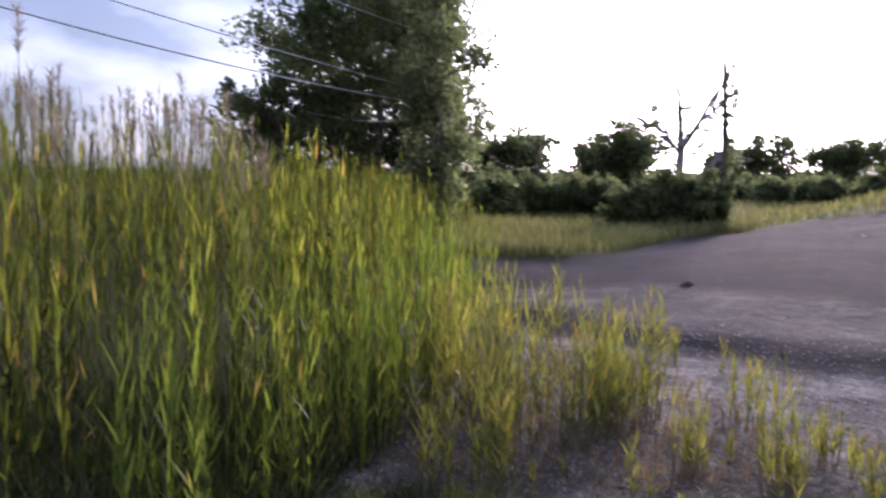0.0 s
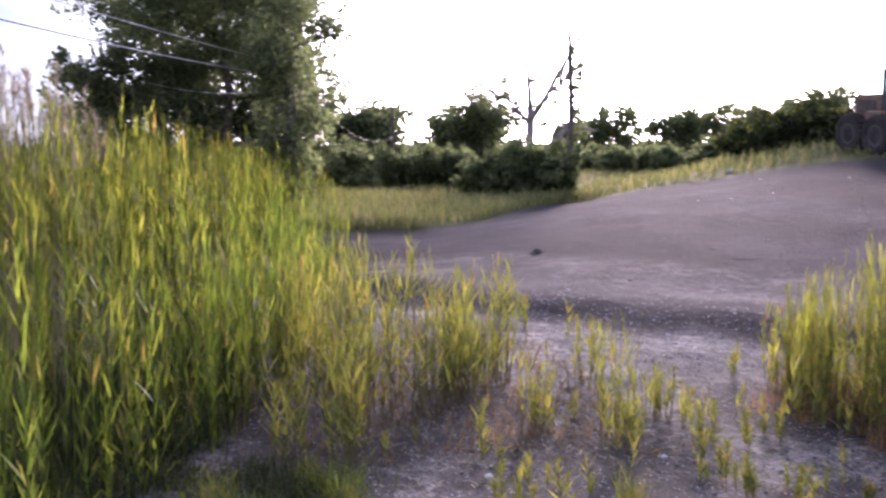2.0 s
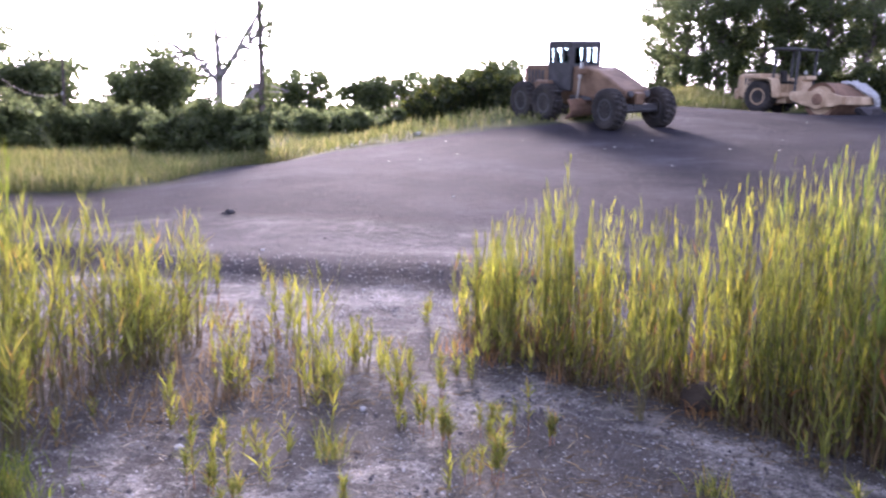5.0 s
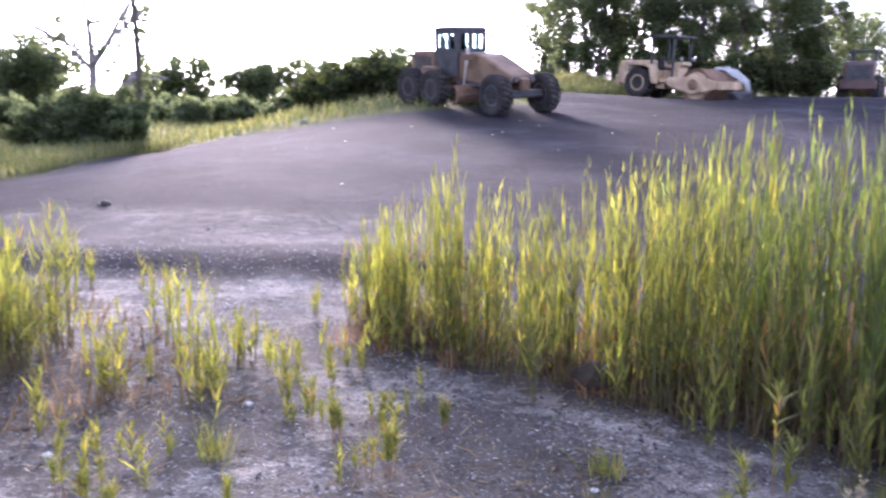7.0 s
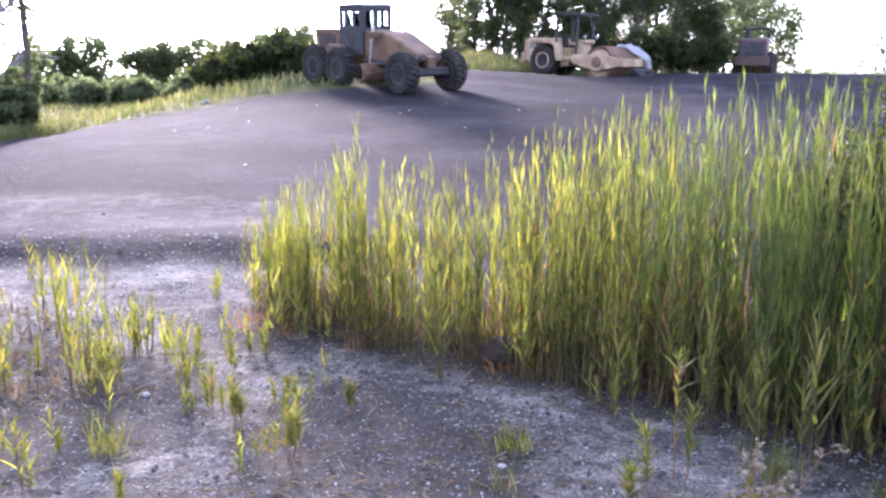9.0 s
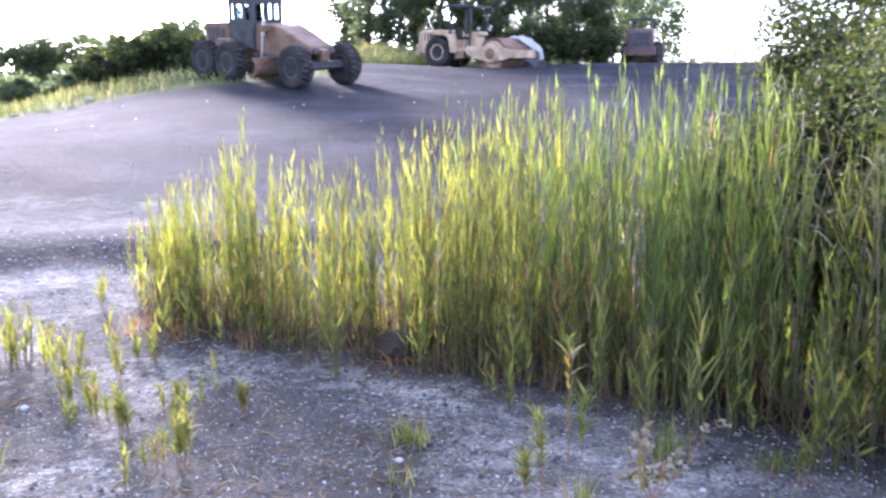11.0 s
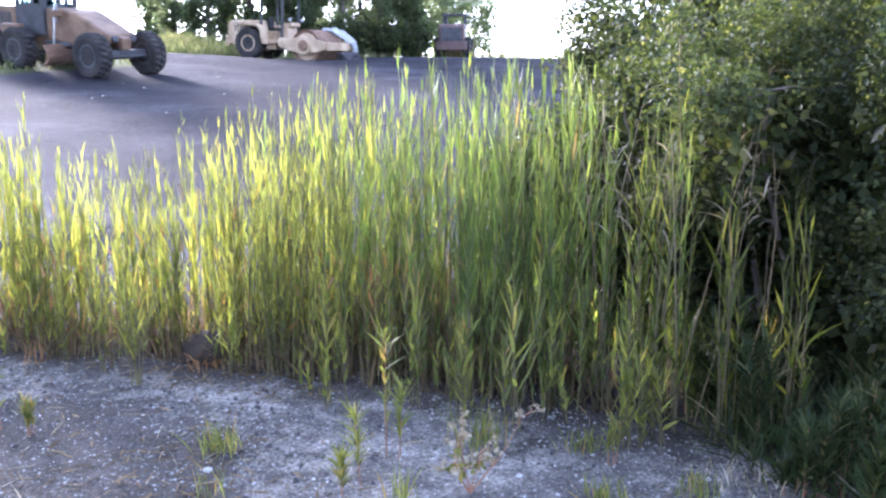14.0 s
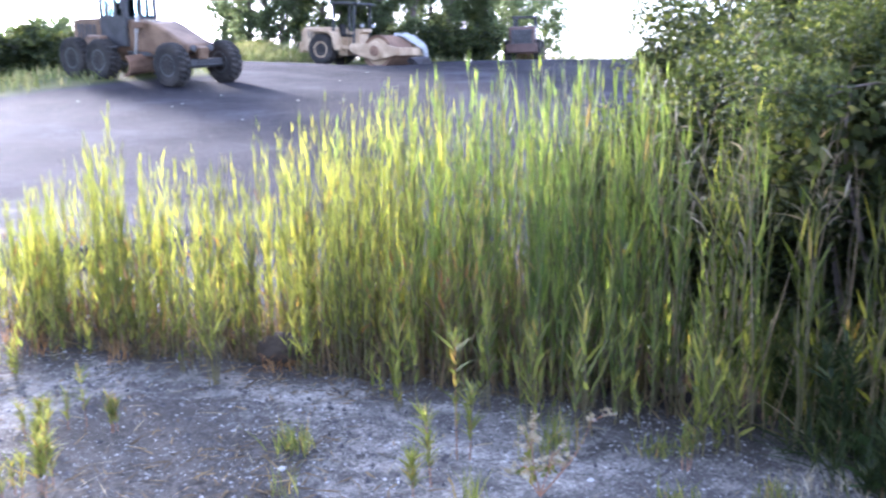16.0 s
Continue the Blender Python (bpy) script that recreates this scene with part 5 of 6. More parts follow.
def dead_tree():
    x, y = polar(21.8, 38)
    rng = np.random.default_rng(5)
    top = empty("dead_tree", pose(x, y, float(height(x, y)) - 0.1), "bare pale dead tree with a forked trunk above the hedge", "tree")
    v, f = tube_arrays([(0, 0, 0), (-0.03, 0, 1.3), (0.04, 0, 2.6), (0.06, 0, 3.5)], [0.23, 0.2, 0.18, 0.16], 9)
    o = solid("trunk", v, f, PALE_BARK, True)
    o.parent = top
    for k, (start, way, length, r) in enumerate([((0.06, 0, 3.3), (-0.05, 0, 1), 2.9, 0.15), ((0.06, 0, 3.2), (0.55, 0.1, 0.85), 3.9, 0.16), ((0.05, 0, 2.9), (-0.5, 0.2, 0.6), 1.9, 0.1), ((0.02, 0, 1.5), (0.85, -0.1, 0.6), 3.0, 0.12), ((0.75, 0.1, 4.3), (0.8, 0, 0.5), 1.8, 0.1), ((-0.8, 0.3, 3.9), (-1, 0, 0.4), 1.1, 0.07)]):
        pts, rr = limb(rng, start, way, length, r, 0.12, 8, 0.1)
        pieces = [tube_arrays(pts, rr, 6)]
        v, f = pieces[0]
        b = solid("limb", v, f, PALE_BARK, True)
        b.parent = top
        for q in range(12):
            p2, r2 = limb(rng, pts[rng.integers(2, 9)], np.array(way) + rng.normal(0, 0.7, 3), rng.uniform(0.6, 1.4), 0.06, 0.35, 5)
            v, f = tube_arrays(p2, r2, 4)
            w = solid("twig", v, f, PALE_BARK, True)
            w.parent = b
    ends = rng.uniform((-1.5, -0.6, 2.6), (2.3, 0.6, 5.2), (40, 3))
    v, f = leaf_cloud(rng, ends, np.full(40, 0.25), 1600, 0.09)
    o = solid("last_leaves", v, f, TREE_LEAF)
    o.parent = top


dead_tree()


def ivy_snag():
    x, y = polar(19.15, 29.6)
    rng = np.random.default_rng(6)
    top = empty("dead_snag", pose(x, y, float(height(x, y)) - 0.1), "straight dead trunk with tufts of ivy beside the hedge", "tree")
    v, f = tube_arrays([(0, 0, 0), (0.03, 0, 1.6), (-0.02, 0, 3.6), (-0.1, 0, 5.6)], [0.13, 0.11, 0.1, 0.08], 8)
    o = solid("trunk", v, f, BARK, True)
    o.parent = top
    ends = np.column_stack([rng.normal(0.08, 0.12, 22), rng.normal(0, 0.1, 22), np.linspace(1.6, 5.1, 22)])
    for q in range(9):
        p2, r2 = limb(rng, (0, 0, 2.2 + 0.32 * q), (rng.choice([-1, 1]), rng.normal(), 0.6), rng.uniform(0.3, 0.6), 0.025, 0.3, 4)
        v, f = tube_arrays(p2, r2, 4)
        w = solid("twig", v, f, BARK, True)
        w.parent = top
    v, f = leaf_cloud(rng, ends, np.full(22, 0.2), 900, 0.08)
    o = solid("ivy", v, f, TREE_LEAF)
    o.parent = top


ivy_snag()


# ---------------------------------------------------------------- plants of the pad
def stems_and_leaves(name, x, y, data, label, category, group, mats):
    """A small plant: stems and foliage as two parts, from (stems, foliage) arrays in world places."""
    z = float(height(x, y))
    top = empty(name, pose(x, y, z), label, category, group)
    (v, f), leaf = data
    for one_stem in np.asarray(v).reshape(-1, 15, 3):
        solid("stem", one_stem - (x, y, z), f[:12], mats[0]).parent = top
    solid("foliage", np.asarray(leaf[0]) - (x, y, z), leaf[1], mats[1]).parent = top
    return top


def reed_tuft(x, y, tall, count, spread, seed, label="loose tuft of young backlit reeds growing from gravel", mat=None):
    rng = np.random.default_rng(seed)
    a, d = rng.uniform(0, 2 * math.pi, count), spread * rng.uniform(0, 1, count) ** 0.6
    p = np.column_stack([x + np.cos(a) * d, y + np.sin(a) * d])
    hh = tall * (0.3 + 0.75 * rng.uniform(0, 1, count) ** 0.8)
    hh[0] = tall
    stem, leaf, _ = reeds_split(rng, p, hh, 10, 0.1, 0.23, 0.018, (12, 52))
    return stems_and_leaves("reed_tuft", x, y, (stem, leaf), label, "reeds", "reed tufts", (STEM, mat or TUFT))


def weed(x, y, tall, seed, bushy=1.0, stems=2, label="leafy green weed with red-brown lower stem on gravel", mat=None, group="weeds on the gravel"):
    """Upright weed: stem with narrow leaves all round, closest towards the top."""
    rng = np.random.default_rng(seed)
    n = stems
    base = np.column_stack([x + rng.normal(0, 0.03, n), y + rng.normal(0, 0.03, n), np.full(n, float(height(x, y)) - 0.01)])
    hh = tall * np.append(1.0, rng.uniform(0.5, 0.9, n - 1))
    top = base + np.column_stack([rng.normal(0, 0.06, (n, 2)) * tall, hh])
    sv, sf, _ = stalks(base, top, np.zeros((n, 3)), np.full(n, 0.004), np.full(n, 0.0015))
    k = int(56 * bushy)
    at = rng.uniform(0.15, 1, (n, k)) ** 0.7
    root = base[:, None] + (top - base)[:, None] * at[:, :, None]
    az = rng.uniform(0, 2 * math.pi, (n, k))
    tl = np.radians(rng.uniform(14, 55, (n, k)))
    way = np.stack([np.cos(az) * np.sin(tl), np.sin(az) * np.sin(tl), np.cos(tl)], -1)
    ln = rng.uniform(0.05, 0.12, (n, k)) * (0.6 + tall) * bushy ** 0.3
    lv, lf = blades(rng, root.reshape(-1, 3), way.reshape(-1, 3), ln.ravel(), (ln * 0.095).ravel(), rng.uniform(0, 0.3, n * k))
    return stems_and_leaves("weed", x, y, ((sv, sf), (lv, lf)), label, "weed", group, (RUSTY_STEM, mat or WEED))


def grass_tuft(x, y, tall, count, seed, mat=None, spread=0.05, label="small tuft of wiry grass on the gravel", droop=(0.1, 0.5)):
    rng = np.random.default_rng(seed)
    z = float(height(x, y))
    root = np.column_stack([rng.normal(0, spread, (count, 2)), np.zeros(count)])
    az, tl = rng.uniform(0, 2 * math.pi, count), np.radians(np.abs(rng.normal(10, 14, count)))
    way = np.column_stack([np.cos(az) * np.sin(tl), np.sin(az) * np.sin(tl), np.cos(tl)])
    v, f = blades(rng, root, way, tall * rng.uniform(0.5, 1.15, count), np.full(count, 0.006) * rng.uniform(0.7, 1.5, count), rng.uniform(*droop, count))
    top = empty("grass_tuft", pose(x, y, z), label, "grass", "grass tufts")
    solid("foliage", v, f, mat or WEED).parent = top
    return top


RUSTY_STEM = material("red_brown_stem", (0.26, 0.13, 0.07), 0.8, vary=0.3, scale=20, fine=80, bump=0.1)

# reed tufts across the open pad: x, y, height, number of stems, spread
TUFTS = [(-2.92, 5.94, 0.85, 14, 0.25), (-2.97, 5.8, 0.59, 8, 0.2), (-3.65, 8.41, 0.62, 5, 0.12), (-3.53, 8.55, 0.42, 4, 0.1), (-2.15, 5.3, 0.58, 9, 0.11), (-2.0, 5.36, 0.33, 4, 0.1), (-2.95, 8.3, 0.4, 2, 0.04),
    (-2.06, 6.45, 0.64, 4, 0.07), (-2.44, 7.24, 0.5, 3, 0.08), (-1.5, 5.17, 0.92, 9, 0.12), (-1.45, 5.39, 0.34, 8, 0.09), (-1.42, 5.9, 0.43, 9, 0.13), (-0.97, 5.42, 0.43, 5, 0.07), (-1.16, 5.78, 0.36, 3, 0.06), (-1.1, 7.45, 0.33, 3, 0.08),
    (-3.3, 3.98, 0.56, 11, 0.13), (-3.05, 4.17, 0.61, 10, 0.16), (-2.86, 3.97, 0.77, 12, 0.13), (-4.14, 3.92, 0.48, 10, 0.12), (-4.05, 4.46, 0.85, 8, 0.16), (-3.81, 3.15, 0.88, 4, 0.06), (-4.0, 2.74, 1.25, 4, 0.08),
    (-4.22, 5.29, 1.15, 17, 0.22), (-4.43, 5.6, 1.1, 14, 0.22), (-3.9, 5.5, 1.0, 12, 0.2), (-3.18, 4.68, 1.22, 17, 0.22), (-3.51, 5.07, 1.25, 18, 0.22), (-3.05, 5.3, 1.15, 19, 0.24), (-2.86, 5.62, 1.05, 12, 0.18), (-3.17, 5.82, 0.98, 11, 0.2), (-2.9, 6.25, 1.08, 14, 0.2), (-3.3, 6.4, 0.95, 10, 0.2)]
for k, (x, y, tall, count, spread) in enumerate(TUFTS):
    reed_tuft(x, y, tall, int(count * 1.6), spread, 300 + k)
rng = np.random.default_rng(12)
# the thin drift that joins the tufts to the tall stand
for k in range(20):
    y = rng.uniform(4.8, 8.4)
    x = np.interp(y, [4.8, 8.4], [-4.5, -5.6]) + rng.uniform(-0.7, 0.75)
    reed_tuft(x, y, float(rng.uniform(0.5, 1.1)), 6, 0.2, 350 + k, "drift of knee-high to chest-high backlit reeds on gravel")
litter(rng, scatter(rng, 1500, lambda x, y: ((x < np.interp(y, [4.0, 5.5, 7, 8.4], [-2.7, -1.4, -2.4, -3.8])) & (x > -4.6)) * 1.0, (-4.6, 4.0), (-1.2, 8.2)), (0.06, 0.3))
# strays in front of the right bed and short shoots on the open gravel
for k in range(16):
    x = rng.uniform(-0.6, 2.5)
    reed_tuft(x, float(right_front(x)) - rng.uniform(0.05, 0.55), float(rng.uniform(0.3, 0.95)), int(rng.integers(2, 6)), 0.07, 860 + k, "few stray reed shoots in front of the bed")
# short shoots and seedlings strewn over the open gravel
rng = np.random.default_rng(33)
for k in range(34):
    x, y = rng.uniform(-2.9, -0.15), 3.9 + 3.6 * rng.uniform(0, 1) ** 1.4
    reed_tuft(x, y, float(rng.uniform(0.12, 0.36)), int(rng.integers(1, 4)), 0.05, 950 + k, "few short reed shoots on the open gravel")
# lone reed clumps standing out before the shrubs
for k, (x, y, tall, count) in enumerate([(2.98, 3.55, 1.45, 8), (3.12, 3.3, 1.35, 7), (3.3, 3.15, 1.2, 6), (2.86, 3.62, 1.5, 6), (3.45, 3.3, 1.3, 5), (2.66, 3.45, 0.6, 10), (2.76, 3.42, 0.45, 7), (2.9, 3.72, 0.62, 8), (2.5, 3.86, 0.55, 6)]):
    reed_tuft(x, y, tall, count, 0.1, 910 + k, "lone clump of green reeds before the dark shrubs", REED_DARK if k < 5 else REED)
# weeds and small tufts near the camera
for k, (x, y, tall, bushy) in enumerate([(-0.71, 4.77, 0.3, 1.2), (-0.58, 4.56, 0.2, 1.0), (-0.35, 4.88, 0.18, 1.0), (-0.27, 4.08, 0.34, 1.2), (-0.22, 4.12, 0.26, 1.0), (-0.39, 4.11, 0.2, 0.8), (0.01, 4.71, 0.21, 0.9), (-0.12, 4.82, 0.32, 0.7), (-0.69, 5.43, 0.32, 1.0), (-0.6, 5.9, 0.18, 0.9),
    (1.24, 3.49, 0.34, 1.5), (1.51, 3.75, 0.63, 0.9), (-1.74, 3.8, 0.3, 1.1), (-1.62, 3.74, 0.2, 1.0), (3.2, 3.85, 0.6, 1.3), (2.45, 3.3, 0.22, 0.8), (-0.95, 3.62, 0.17, 1.0), (-1.45, 3.55, 0.16, 0.9), (-0.63, 4.69, 0.24, 0.9), (-0.35, 4.72, 0.18, 0.9)]):
    weed(x, y, tall, 420 + k, bushy, 2 if tall > 0.25 else 3)
for k, (x, y, tall, n) in enumerate([(0.83, 4.15, 0.2, 60), (-1.17, 4.28, 0.28, 60), (-2.82, 3.6, 0.23, 90), (-3.21, 3.22, 0.19, 80), (2.0, 3.7, 0.3, 70), (1.45, 3.34, 0.22, 16), (0.69, 3.68, 0.2, 16), (2.43, 3.5, 0.13, 60), (2.2, 3.0, 0.14, 60), (2.6, 2.9, 0.16, 60), (-1.54, 5.5, 0.25, 30), (-0.9, 3.55, 0.12, 40), (-2.55, 3.5, 0.2, 70), (-3.0, 3.75, 0.2, 70)]):
    grass_tuft(x, y, tall, n, 450 + k)


def dock(x, y, size, seed):
    """Broad-leaved weed: a rosette of wide leaves on short stalks."""
    rng = np.random.default_rng(seed)
    top = empty("dock_plant", pose(x, y, float(height(x, y))), "broad-leaved dark green weed in the tangle", "weed", "broad-leaved weeds")
    n = 11
    az, tl = np.arange(n) * 2.4 + rng.uniform(-0.3, 0.3, n), np.radians(rng.uniform(12, 62, n))
    way = np.column_stack([np.cos(az) * np.sin(tl), np.sin(az) * np.sin(tl), np.cos(tl)])
    ln = size * rng.uniform(0.6, 1.15, n)
    for k in range(n):
        i = slice(k, k + 1)
        foot = way[i] * (0.3 * ln[i, None])
        sv, sf, _ = stalks(np.zeros((1, 3)), foot * 1.06, np.zeros((1, 3)), np.array([0.003]), np.array([0.002]), 3)
        v, f = blades(rng, foot, way[i], ln[i], 0.3 * ln[i], rng.uniform(0.2, 0.7, 1), 6, 0.3)
        solid("leaf", *joined([(sv, sf), (v, f)]), DOCK_LEAF, True).parent = top
    return top


# ferny weeds, their colour darkened for the shrubs' shade, and broad leaves
rng = np.random.default_rng(61)
for k in range(26):
    y = rng.uniform(2.3, 4.1)
    x = float(np.interp(y, [2.3, 2.7, 3.7, 4.1], [2.95, 3.0, 3.22, 3.3]) + 0.9 * rng.uniform(0, 1) ** 1.3)
    weed(x, y, float(rng.uniform(0.25, 0.62)), 960 + k, 1.6, 4, "ferny weed with the shrubs' shade in its dark colour", TANGLE, "weeds in the tangle")
for k, (x, y, size) in enumerate([(3.05, 2.78, 0.17), (3.3, 3.0, 0.22), (3.2, 2.55, 0.2), (3.5, 2.75, 0.24), (3.42, 3.4, 0.2), (3.75, 3.1, 0.24)]):
    dock(x, y, size, 990 + k)

rng = np.random.default_rng(27)
for k in range(16):
    x, y = -2.95 + rng.normal(0, 0.33), 3.35 + rng.normal(0, 0.2)
    grass_tuft(x, y, float(rng.uniform(0.14, 0.3)), 110, 930 + k, TANGLE if k % 3 else YOUNG, 0.11, "low dark green grass clump at the pad's edge", (0.2, 0.8))


def dry_twig():
    """The leaning dry flower stalk near the pad's edge."""
    rng = np.random.default_rng(9)
    x, y = 1.73, 3.3
    top = empty("dry_weed", pose(x, y, float(height(x, y))), "dry branching flower stalk with pale yellow leaves", "weed")
    ends, pieces = [], []
    for w, ln in [((0.75, 0.1, 0.62), 0.4), ((-0.15, 0.1, 1), 0.28), ((-0.5, 0.2, 0.8), 0.24), ((0.3, 0.3, 0.9), 0.2)]:
        pts, rr = limb(rng, (0, 0, 0), w, ln, 0.0045, 0.2, 8)
        pieces.append(tube_arrays(pts, rr, 5))
        for q in range(7):
            p2, r2 = limb(rng, pts[rng.integers(3, 9)], np.array(w) + rng.normal(0, 0.6, 3), rng.uniform(0.04, 0.1), 0.002, 0.3, 4)
            pieces.append(tube_arrays(p2, r2, 4))
            ends.append(p2[-1])
    v, f = joined(pieces)
    o = solid("stem", v, f, RUSTY_STEM, True)
    o.parent = top
    v, f = leaf_cloud(rng, np.array(ends), np.full(len(ends), 0.02), 300, 0.018)
    o = tagged(solid("flower_head", v, f, DRY), kind="stuff")
    o.parent = top
    v, f = leaf_cloud(rng, np.array(ends[::2]) * 0.7, np.full(len(ends[::2]), 0.03), 30, 0.035)
    o = solid("foliage", v, f, WEED)
    o.parent = top


dry_twig()


def dry_plumes():
    """Last year's seed heads over the left stand."""
    rng = np.random.default_rng(14)
    p, top, r, yaw = LEFT_REEDS
    pick = np.where((yaw > 50.8) & (yaw < 72) & (r > 6.0) & (r < 17))[0]
    pick = rng.choice(pick, 210, replace=False)
    b = np.column_stack([p[pick], height(p[pick, 0], p[pick, 1])])
    n = len(pick)
    t = b + np.column_stack([rng.normal(0, 0.12, (n, 2)), np.interp(r[pick], [6, 17], [2.45, 2.85]) * np.interp(yaw[pick], [50, 52.5, 55, 58, 64], [0.86, 0.94, 1.0, 1.08, 1.04]) * rng.uniform(0.84, 1.1, n)])
    t[0] = (-5.88, 2.66, 3.02)
    b[0] = (-5.86, 2.68, 0)
    sv, sf, _ = stalks(b, t, np.zeros((n, 3)), np.full(n, 0.006), np.full(n, 0.003))
    k = 46
    at = rng.uniform(0.0, 0.30, (n, k))
    root = t[:, None] - np.array([0, 0, 1.0]) * at[:, :, None]
    az, tl = rng.uniform(0, 2 * math.pi, (n, k)), np.radians(rng.uniform(10, 40, (n, k)))
    way = np.stack([np.cos(az) * np.sin(tl), np.sin(az) * np.sin(tl), np.cos(tl)], -1)
    lv, lf = blades(rng, root.reshape(-1, 3), way.reshape(-1, 3), rng.uniform(0.08, 0.2, n * k), np.full(n * k, 0.008), rng.uniform(0.1, 0.7, n * k))
    v, f = joined([(sv, sf), (lv, lf)])
    tagged(solid("dry_reed_plumes", v, f, PLUME), "last year's pinkish-brown dry reed plumes above the stand", "reeds", kind="stuff")


dry_plumes()


def bank_grass():
    """Grass of the banks, margins and the field behind."""
    rng = np.random.default_rng(15)

    def tuft(n, inside, lo, hi, ln, wd, name, label, mat, lie=22, segs=2):
        p = scatter(rng, n, inside, lo, hi)
        root = np.column_stack([p, height(p[:, 0], p[:, 1]) - 0.02])
        az, tl = rng.uniform(0, 2 * math.pi, n), np.radians(np.abs(rng.normal(0, lie, n)))
        way = np.column_stack([np.cos(az) * np.sin(tl), np.sin(az) * np.sin(tl), np.cos(tl)])
        v, f = blades(rng, root, way, rng.uniform(ln[0], ln[1], n), rng.uniform(wd[0], wd[1], n), rng.uniform(0.05, 0.5, n), segs)
        tagged(solid(name, v, f, mat), label, "grass", kind="stuff")

    far = lambda x, y: grass_mask(x, y) ** 2 * (np.hypot(x, y) > 22) * (0.25 + 0.75 * np.exp(-np.maximum(np.hypot(x, y) - 32, 0) / 22))  # noqa: E731
    tuft(30000, far, (-34, 18), (34, 85), (0.25, 0.65), (0.025, 0.06), "bank_grass", "sunlit yellow-green rough grass on the banks", GRASS)
    mound = lambda x, y: np.exp(-((x - 7.2) ** 2 / 7 + (y - 47) ** 2 / 9))  # noqa: E731
    tuft(7000, mound, (1, 42.5), (12, 52), (0.35, 0.8), (0.03, 0.06), "mound_grass", "bright rough grass on the mound behind the machines", GRASS)
    # short growth between the stand and the dirt
    strip = lambda x, y: (grass_mask(x, y) > 0.5) * (y > 16.3) * (x > -0.75 * y - 1.5) * (x < -8.3) * (0.3 + 0.7 * (wobble(x, y, 1.4) > -0.2))  # noqa: E731
    tuft(15000, strip, (-20, 16), (-8, 27), (0.25, 0.7), (0.014, 0.03), "margin_grass", "rough green grass and young reeds along the dirt's edge", GRASS)
    # growth low in the left stand, coloured dark as the shade between reeds
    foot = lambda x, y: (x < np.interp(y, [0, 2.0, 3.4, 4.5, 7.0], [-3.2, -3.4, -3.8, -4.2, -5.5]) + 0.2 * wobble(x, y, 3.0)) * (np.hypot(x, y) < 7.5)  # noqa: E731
    tuft(9000, foot, (-7.5, 0.5), (-3.0, 7), (0.25, 0.75), (0.008, 0.02), "undergrowth", "grass crowded about the feet of the tall reeds, coloured dark for shade", TANGLE, 18, 4)
    # tangle at the shrubs' feet, their shade put into its colour
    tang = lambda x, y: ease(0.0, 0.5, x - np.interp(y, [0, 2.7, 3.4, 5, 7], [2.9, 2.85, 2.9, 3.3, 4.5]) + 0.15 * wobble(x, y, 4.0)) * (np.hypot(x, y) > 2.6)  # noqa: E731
    tuft(11000, tang, (2.6, 0.8), (4.9, 5.4), (0.18, 0.5), (0.006, 0.014), "weed_tangle", "tangle of long grass at the foot of the shrubs, coloured dark for shade", TANGLE, 40, 4)
    tuft(220, tang, (2.7, 1.2), (5.0, 5.2), (0.3, 0.75), (0.004, 0.009), "dead_straw", "bleached dead grass stalks lying over the tangle", DRY, 50, 4)



def loose_straw():
    """Dry blades lying about on the pad."""
    rng = np.random.default_rng(41)
    n = 900
    x, y = rng.uniform(-4.2, 3.2, n), rng.uniform(2.4, 7.5, n)
    az = rng.uniform(0, 2 * math.pi, n)
    way = np.column_stack([np.cos(az), np.sin(az), rng.uniform(0.0, 0.2, n)])
    v, f = blades(rng, np.column_stack([x, y, height(x, y) + 0.006]), way, rng.uniform(0.04, 0.2, n), rng.uniform(0.003, 0.007, n), rng.uniform(0, 0.12, n))
    tagged(solid("loose_straw", v, f, DRY), "bits of dry straw lying on the gravel", "straw", kind="stuff")


bank_grass()
loose_straw()
rng = np.random.default_rng(43)
p = scatter(rng, 3400, lambda x, y: (0.15 + 0.85 * (wobble(x, y, 2.2, 3.0) > 0.1)) * (y > 2.6), (-3.4, 2.6), (1.6, 7.0))
az = rng.uniform(0, 2 * math.pi, 3400)
v, f = blades(rng, np.column_stack([p, height(p[:, 0], p[:, 1]) + 0.004]), np.column_stack([np.cos(az), np.sin(az), rng.uniform(0, 0.25, 3400)]), rng.uniform(0.02, 0.15, 3400), rng.uniform(0.004, 0.014, 3400), rng.uniform(0, 0.15, 3400))
tagged(solid("leaf_litter", v, f, LITTER), "brown leaf scraps strewn over the gravel", "leaf litter", kind="stuff")


